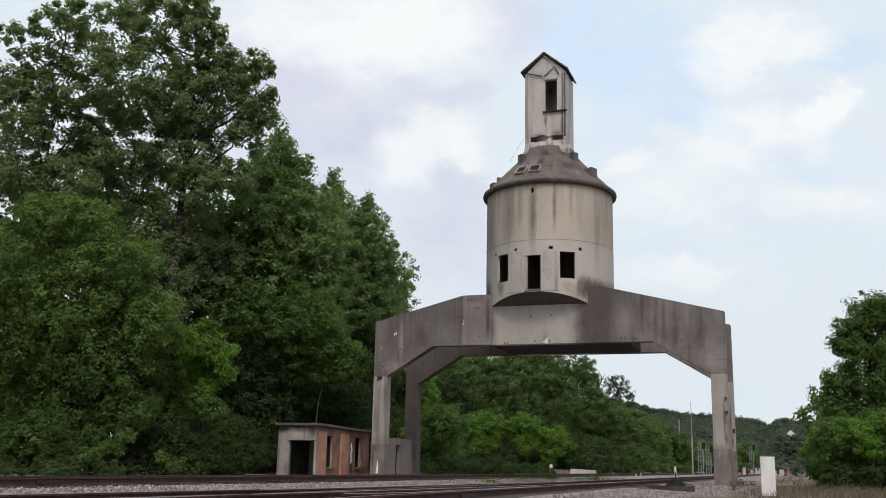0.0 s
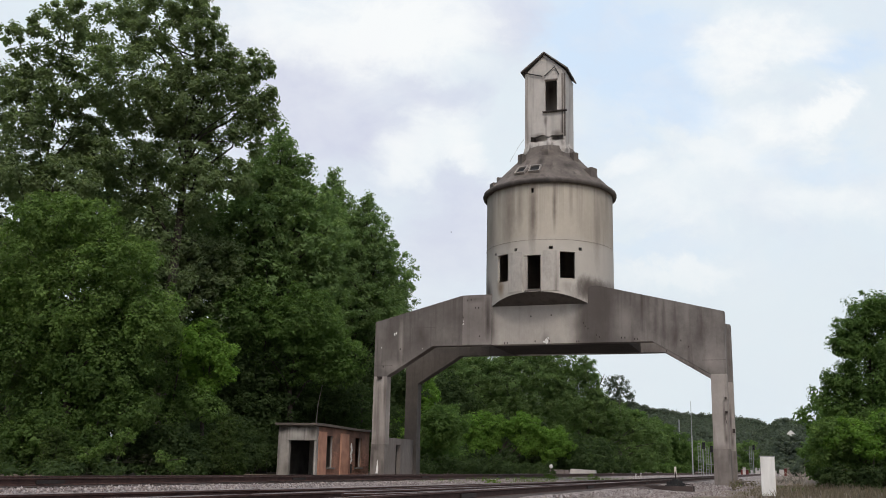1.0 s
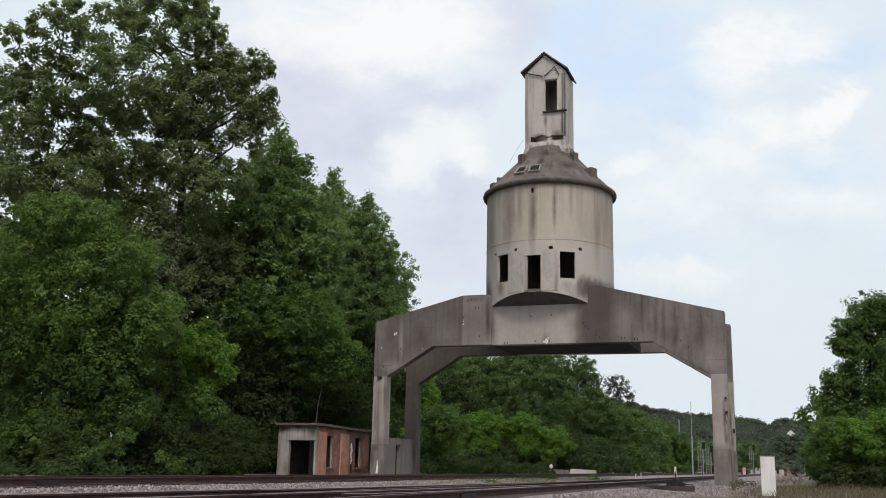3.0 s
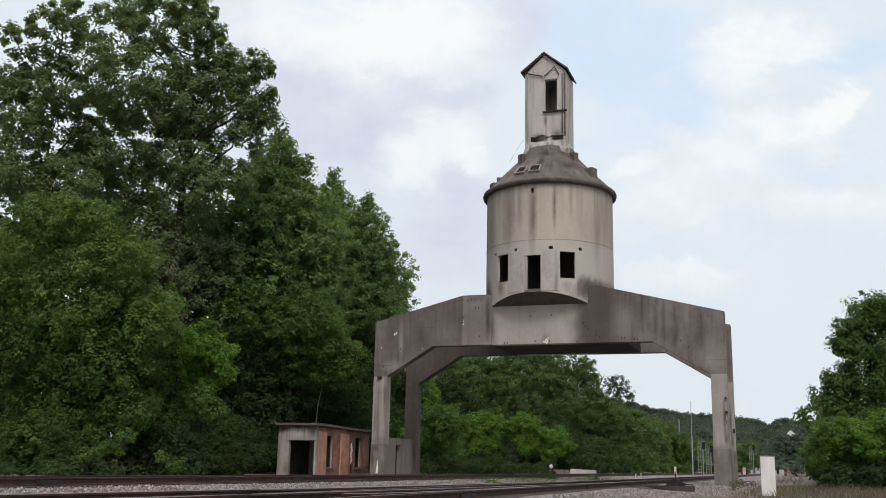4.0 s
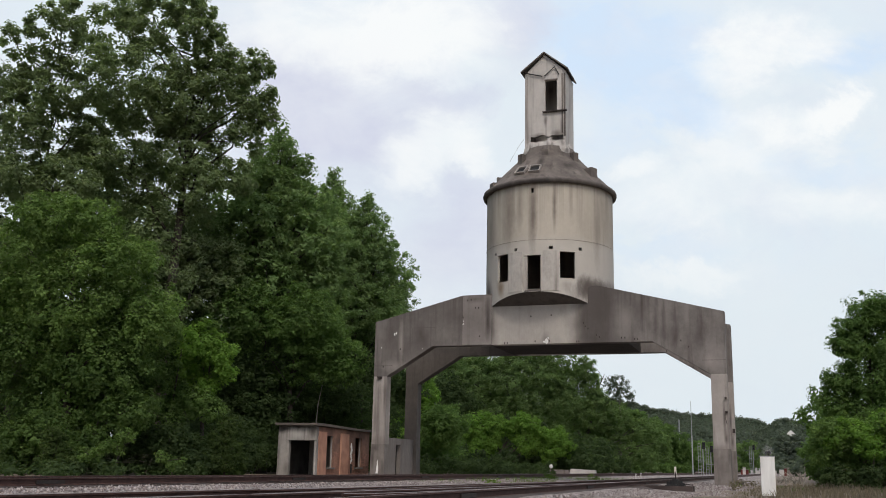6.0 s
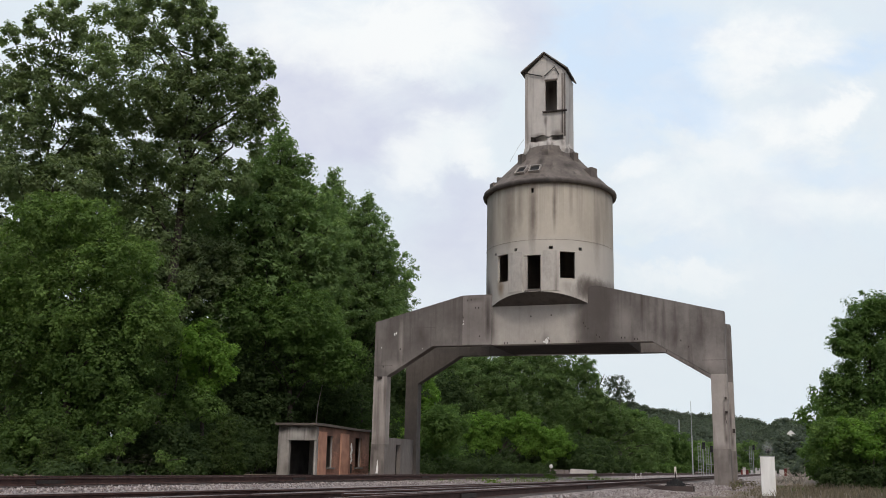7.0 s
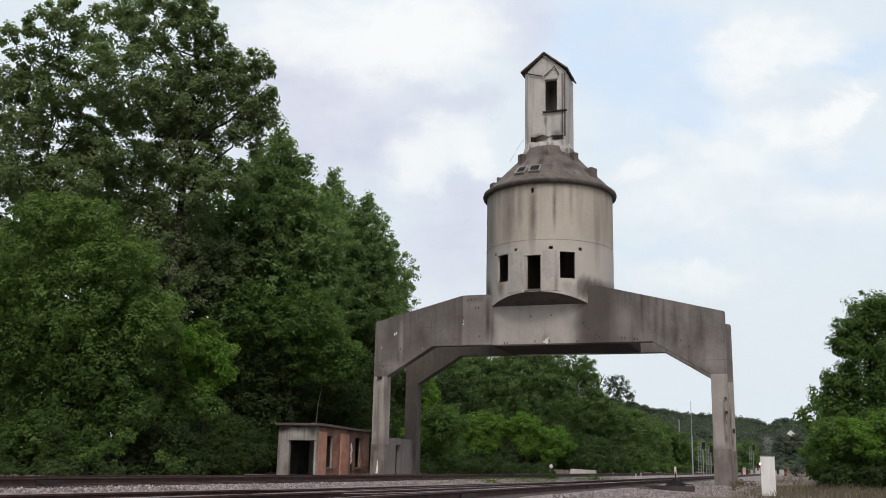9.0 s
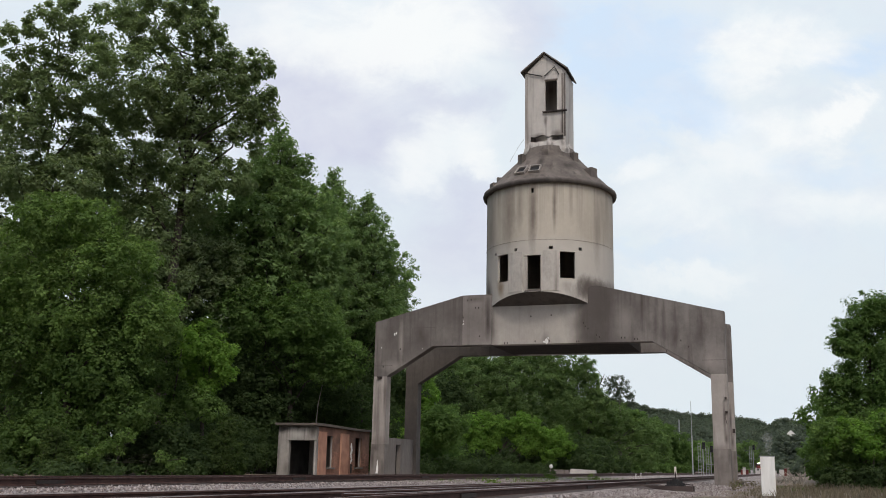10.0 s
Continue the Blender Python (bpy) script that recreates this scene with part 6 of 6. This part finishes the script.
def build_backdrop():
    """The cloud deck, far beyond everything."""
    m = bpy.data.materials.new("bright broken cloud")
    m.use_nodes = True
    n, l = m.node_tree.nodes, m.node_tree.links
    n.remove(n["Principled BSDF"])
    tc = n.new("ShaderNodeTexCoord")
    nrm = n.new("ShaderNodeVectorMath")
    nrm.operation = "NORMALIZE"
    l.new(tc.outputs["Object"], nrm.inputs[0])
    sep = n.new("ShaderNodeSeparateXYZ")
    l.new(nrm.outputs[0], sep.inputs[0])
    def ramp(fac, stops):
        r = n.new("ShaderNodeValToRGB")
        while len(r.color_ramp.elements) < len(stops):
            r.color_ramp.elements.new(0.5)
        for e, (p, c) in zip(r.color_ramp.elements, stops):
            e.position, e.color = p, (*c, 1)
        l.new(fac, r.inputs[0])
        return r.outputs[0]

    def mix(fac, a, b):
        x = n.new("ShaderNodeMix")
        x.data_type = "RGBA"
        for sock, v in ((x.inputs[0], fac), (x.inputs[6], a), (x.inputs[7], b)):
            if isinstance(v, tuple):
                sock.default_value = (*v, 1)
            else:
                l.new(v, sock)
        return x.outputs[2]

    # the sky ahead laid out flat: u to the right, v up, both as slopes
    def along(d):
        dot = n.new("ShaderNodeVectorMath")
        dot.operation = "DOT_PRODUCT"
        dot.inputs[1].default_value = d
        l.new(nrm.outputs[0], dot.inputs[0])
        return dot.outputs["Value"]

    def math_node(kind, a, b):
        nd = n.new("ShaderNodeMath")
        nd.operation = kind
        for sock, v in zip(nd.inputs, (a, b)):
            if isinstance(v, (int, float)):
                sock.default_value = v
            else:
                l.new(v, sock)
        return nd.outputs[0]

    ahead = math_node("MAXIMUM", along((-0.3420, 0.9397, 0)), 0.05)
    plane = n.new("ShaderNodeCombineXYZ")
    l.new(math_node("DIVIDE", along((0.9397, 0.3420, 0)), ahead), plane.inputs[0])
    l.new(math_node("DIVIDE", sep.outputs[2], ahead), plane.inputs[1])

    def billow(scale, detail, rough, off, wide=1.35):
        mp = n.new("ShaderNodeMapping")
        mp.inputs["Location"].default_value = off
        mp.inputs["Scale"].default_value = (1 / wide, 1, 1)
        l.new(plane.outputs[0], mp.inputs[0])
        t = n.new("ShaderNodeTexNoise")
        t.inputs["Scale"].default_value = scale
        t.inputs["Detail"].default_value = detail
        t.inputs["Roughness"].default_value = rough
        t.inputs["Distortion"].default_value = 0.3
        l.new(mp.outputs[0], t.inputs["Vector"])
        return t

    # edges of the masses are pushed about by billows of two sizes
    def pushed(by, scale, off):
        cen = n.new("ShaderNodeVectorMath")
        cen.operation = "MULTIPLY_ADD"
        cen.inputs[1].default_value = (by, by, 0)
        cen.inputs[2].default_value = (-0.5 * by, -0.5 * by, 0)
        l.new(billow(scale, 7, 0.62, off).outputs["Color"], cen.inputs[0])
        return cen.outputs[0]

    bent = n.new("ShaderNodeVectorMath")
    l.new(plane.outputs[0], bent.inputs[0])
    l.new(pushed(0.15, 11.0, (0.3, 1.7, 0)), bent.inputs[1])

    def gather(start, masses):
        for u, v, a, b, weight in masses:
            a, b, weight = 1.15 * a, 1.15 * b, 0.62 * weight
            mv = n.new("ShaderNodeVectorMath")
            mv.operation = "MULTIPLY_ADD"
            mv.inputs[1].default_value = (1 / a, 1 / b, 0)
            mv.inputs[2].default_value = (-u / a, -v / b, 0)
            l.new(bent.outputs[0], mv.inputs[0])
            far = n.new("ShaderNodeVectorMath")
            far.operation = "LENGTH"
            l.new(mv.outputs[0], far.inputs[0])
            mr = n.new("ShaderNodeMapRange")
            mr.interpolation_type = "SMOOTHSTEP"
            mr.inputs[1].default_value, mr.inputs[2].default_value = 1.45, 0.25
            l.new(far.outputs["Value"], mr.inputs[0])
            ma = n.new("ShaderNodeMath")
            ma.operation = "MULTIPLY_ADD"
            ma.inputs[1].default_value = weight
            l.new(mr.outputs[0], ma.inputs[0])
            l.new(start, ma.inputs[2])
            start = ma.outputs[0]
        return start

    # bright heaps, grey bellies and clear patches, each as (u, v, half width, half height, strength)
    heaps = [(-0.129, 0.494, 0.121, 0.056, 0.90), (-0.014, 0.483, 0.083, 0.049, 0.75), (-0.057, 0.431, 0.063, 0.031, 0.35), (-0.008, 0.346, 0.053, 0.039, 0.80), (0.045, 0.320, 0.028, 0.016, 0.50), (-0.040, 0.305, 0.028, 0.018, 0.45), (0.377, 0.480, 0.061, 0.033, 0.95), (0.312, 0.445, 0.044, 0.029, 0.75), (0.436, 0.391, 0.030, 0.019, 0.95), (0.365, 0.377, 0.078, 0.023, 0.75), (0.310, 0.330, 0.059, 0.025, 0.55), (0.241, 0.286, 0.049, 0.031, 0.60), (0.200, 0.323, 0.022, 0.014, 0.60), (0.405, 0.277, 0.092, 0.024, 0.55), (0.263, 0.203, 0.054, 0.015, 0.65)]
    bellies = [(-0.124, 0.376, 0.093, 0.080, 0.90), (0.034, 0.239, 0.079, 0.069, 0.80), (0.072, 0.485, 0.038, 0.049, 0.60), (0.006, 0.402, 0.044, 0.030, 0.60), (-0.233, 0.420, 0.075, 0.082, 0.50)]
    clear = [(0.214, 0.444, 0.076, 0.083, 0.90), (0.145, 0.490, 0.070, 0.042, 0.60), (0.454, 0.449, 0.044, 0.031, 0.70), (0.275, 0.375, 0.056, 0.026, 0.60), (0.409, 0.329, 0.080, 0.023, 0.50), (0.227, 0.230, 0.073, 0.019, 0.40)]
    bulk = billow(6.0, 8, 0.58, (3.0, 0.4, 0)).outputs["Fac"]
    fine = billow(22.0, 7, 0.60, (1.2, 5.0, 0)).outputs["Fac"]
    blue = ramp(gather(math_node("MULTIPLY", billow(5.0, 6, 0.55, (7.0, 2.0, 0)).outputs["Fac"], 0.7), clear), [(0.36, grey(0)), (0.85, grey(1))])
    grim = ramp(gather(math_node("MULTIPLY", billow(4.0, 5, 0.5, (0.4, 2.3, 0)).outputs["Fac"], 0.5), bellies), [(0.30, grey(0)), (0.75, grey(1))])
    heap = gather(math_node("ADD", math_node("MULTIPLY", bulk, 0.75), math_node("MULTIPLY", math_node("SUBTRACT", fine, 0.5), 0.5)), heaps)
    white = ramp(heap, [(0.34, grey(0)), (0.62, grey(0.30)), (1.0, grey(0.75))])
    col = mix(blue, (0.765, 0.845, 0.905), (0.655, 0.795, 0.965))
    col = mix(grim, col, (0.655, 0.685, 0.815))
    col = mix(ramp(fine, [(0.40, grey(0)), (0.70, grey(0.30))]), col, (0.70, 0.75, 0.85))
    col = mix(white, col, (0.965, 0.985, 0.985))
    curl = billow(15.0, 10, 0.66, (4.1, 2.9, 0)).outputs["Fac"]
    tuft = ramp(math_node("MULTIPLY", math_node("ADD", math_node("MULTIPLY", heap, 0.6), curl), 0.5), [(0.46, grey(0)), (0.62, grey(0.38))])
    col = mix(tuft, col, (0.985, 0.99, 0.985))
    col = mix(ramp(curl, [(0.30, grey(0.30)), (0.50, grey(0))]), col, (0.68, 0.74, 0.86))
    low = n.new("ShaderNodeMapRange")
    low.interpolation_type = "SMOOTHSTEP"
    low.inputs[1].default_value, low.inputs[2].default_value = 0.30, 0.08
    l.new(sep.outputs[2], low.inputs[0])
    far = n.new("ShaderNodeMath")
    far.operation = "MULTIPLY"
    far.inputs[1].default_value = 0.55
    l.new(low.outputs[0], far.inputs[0])
    col = mix(far.outputs[0], col, (0.74, 0.81, 0.85))
    em = n.new("ShaderNodeEmission")
    em.inputs[1].default_value = 1.0
    l.new(col, em.inputs[0])
    l.new(em.outputs[0], n["Material Output"].inputs[0])
    R = 3200
    verts, faces = [], []
    az = [-78 + 4 * i for i in range(40)]
    el = [-4 + 3 * i for i in range(22)]
    for e in el:
        for a in az:
            q = radians(a - 20)
            verts.append((R * math.sin(q) * math.cos(radians(e)), R * math.cos(q) * math.cos(radians(e)), R * math.sin(radians(e))))
    k = len(az)
    for j in range(len(el) - 1):
        for i in range(k - 1):
            faces.append((j * k + i, (j + 1) * k + i, (j + 1) * k + i + 1, j * k + i + 1))
    ob = new("backdrop", mesh_of("backdrop", verts, faces, m))
    for p in ob.data.polygons:
        p.use_smooth = True
    ob.matrix_basis = pose(EYE.x, EYE.y, 0)
    return tagged(ob, "bright broken cloud with patches of pale blue sky", "sky", kind="structure")


build_ground()
build_ballast()
build_tower()
build_shed()
build_trees()
build_hills()
build_box_post()
build_switch_stand()
build_small_things()
build_grass()
build_house()
LOCO = build_locomotive()
SMOKE, PUFFS = build_smoke()
BIRD, WINGS = build_bird()
SKY = build_backdrop()
build_turnout()
build_track_bed(3.3, 7.75, -50, 40)
build_track_bed(-5.9, -2.9, -50, 60)
build_track(-4.35, "farther rusty railway track on timber ties", -34, 12)
build_track(5.65, "nearer rusty railway track on timber ties", -46, 0)


def motions():
    # clouds drift to the right and sink a little
    side = Vector((math.cos(radians(20)), math.sin(radians(20)), 0))
    rows = []
    for t in (0, 2.5, 5, 7.5, 10):
        k = t / 10 - 0.5
        turn = Matrix.Rotation(radians(-0.85 * k), 4, "Z") @ Matrix.Rotation(radians(-0.38 * k), 4, side)
        rows.append((t, Matrix.Translation((EYE.x, EYE.y, 0)) @ turn))
    walk(SKY, rows)
    # boughs of the two tallest trees lean in the wind
    ahead = Vector((-0.342, 0.94, 0))
    left = [(0, 1.7), (1, 1.1), (2.5, 0.6), (4, 0.0), (5.5, -0.5), (7, -1.0), (8.5, -1.2), (10, -1.4)]
    crest = [(0, 1.1), (1, 0.8), (2.5, 0.8), (4, 0.2), (5.5, -0.7), (7, -0.7), (8.5, -0.2), (10, 0.1)]
    for tree, swing in zip(SWAY, (left, crest)):
        for br, at in tree:
            walk(br, [(t, Matrix.Translation(at) @ Matrix.Rotation(radians(a), 4, ahead)) for t, a in swing])
    # the locomotive comes down the farther track
    walk(LOCO, [(t, pose(-4.35, 638 - 20 * t, 0.4)) for t in (0, 2.5, 5, 7.5, 10)])
    walk(SMOKE, [(0, pose(-2.0, 500, 0)), (10, pose(-2.0, 500, 0))])
    for ob, i, sway in PUFFS:
        rise = ((0, 0.0), (3, 0.05), (5, 0.35), (7.5, 0.7), (10, 1.0))
        walk(ob, [(t, pose(0.4 * sway + 0.06 * t, 8, 5.0 + k * (0.5 + 0.135 * i) * 9.2, 0, 0, 4 * t)) for t, k in rise])
    # a bird darts across the sky
    track = [(0, -2.0, 14.0, 17.5), (0.5, -3.4, 8.4, 17.8), (0.7, -5.77, 7.3, 18.5), (0.8, -10.08, 5.83, 18.11), (0.9, -11.03, 5.76, 16.95), (1.0, -8.36, 7.0, 15.84), (1.1, -5.54, 8.2, 15.13), (1.3, -2.6, 9.4, 14.6), (4, -8.5, 34.0, 20.6), (10, -36, 148, 47)]
    walk(BIRD, [(t, pose(x, y, z, 0, 0, 20)) for t, x, y, z in track])
    for ob, s in WINGS:
        walk(ob, [(0.1 * i, pose(0, 0, 0, s * (25 if i % 2 else -15))) for i in range(0, 101)])


motions()
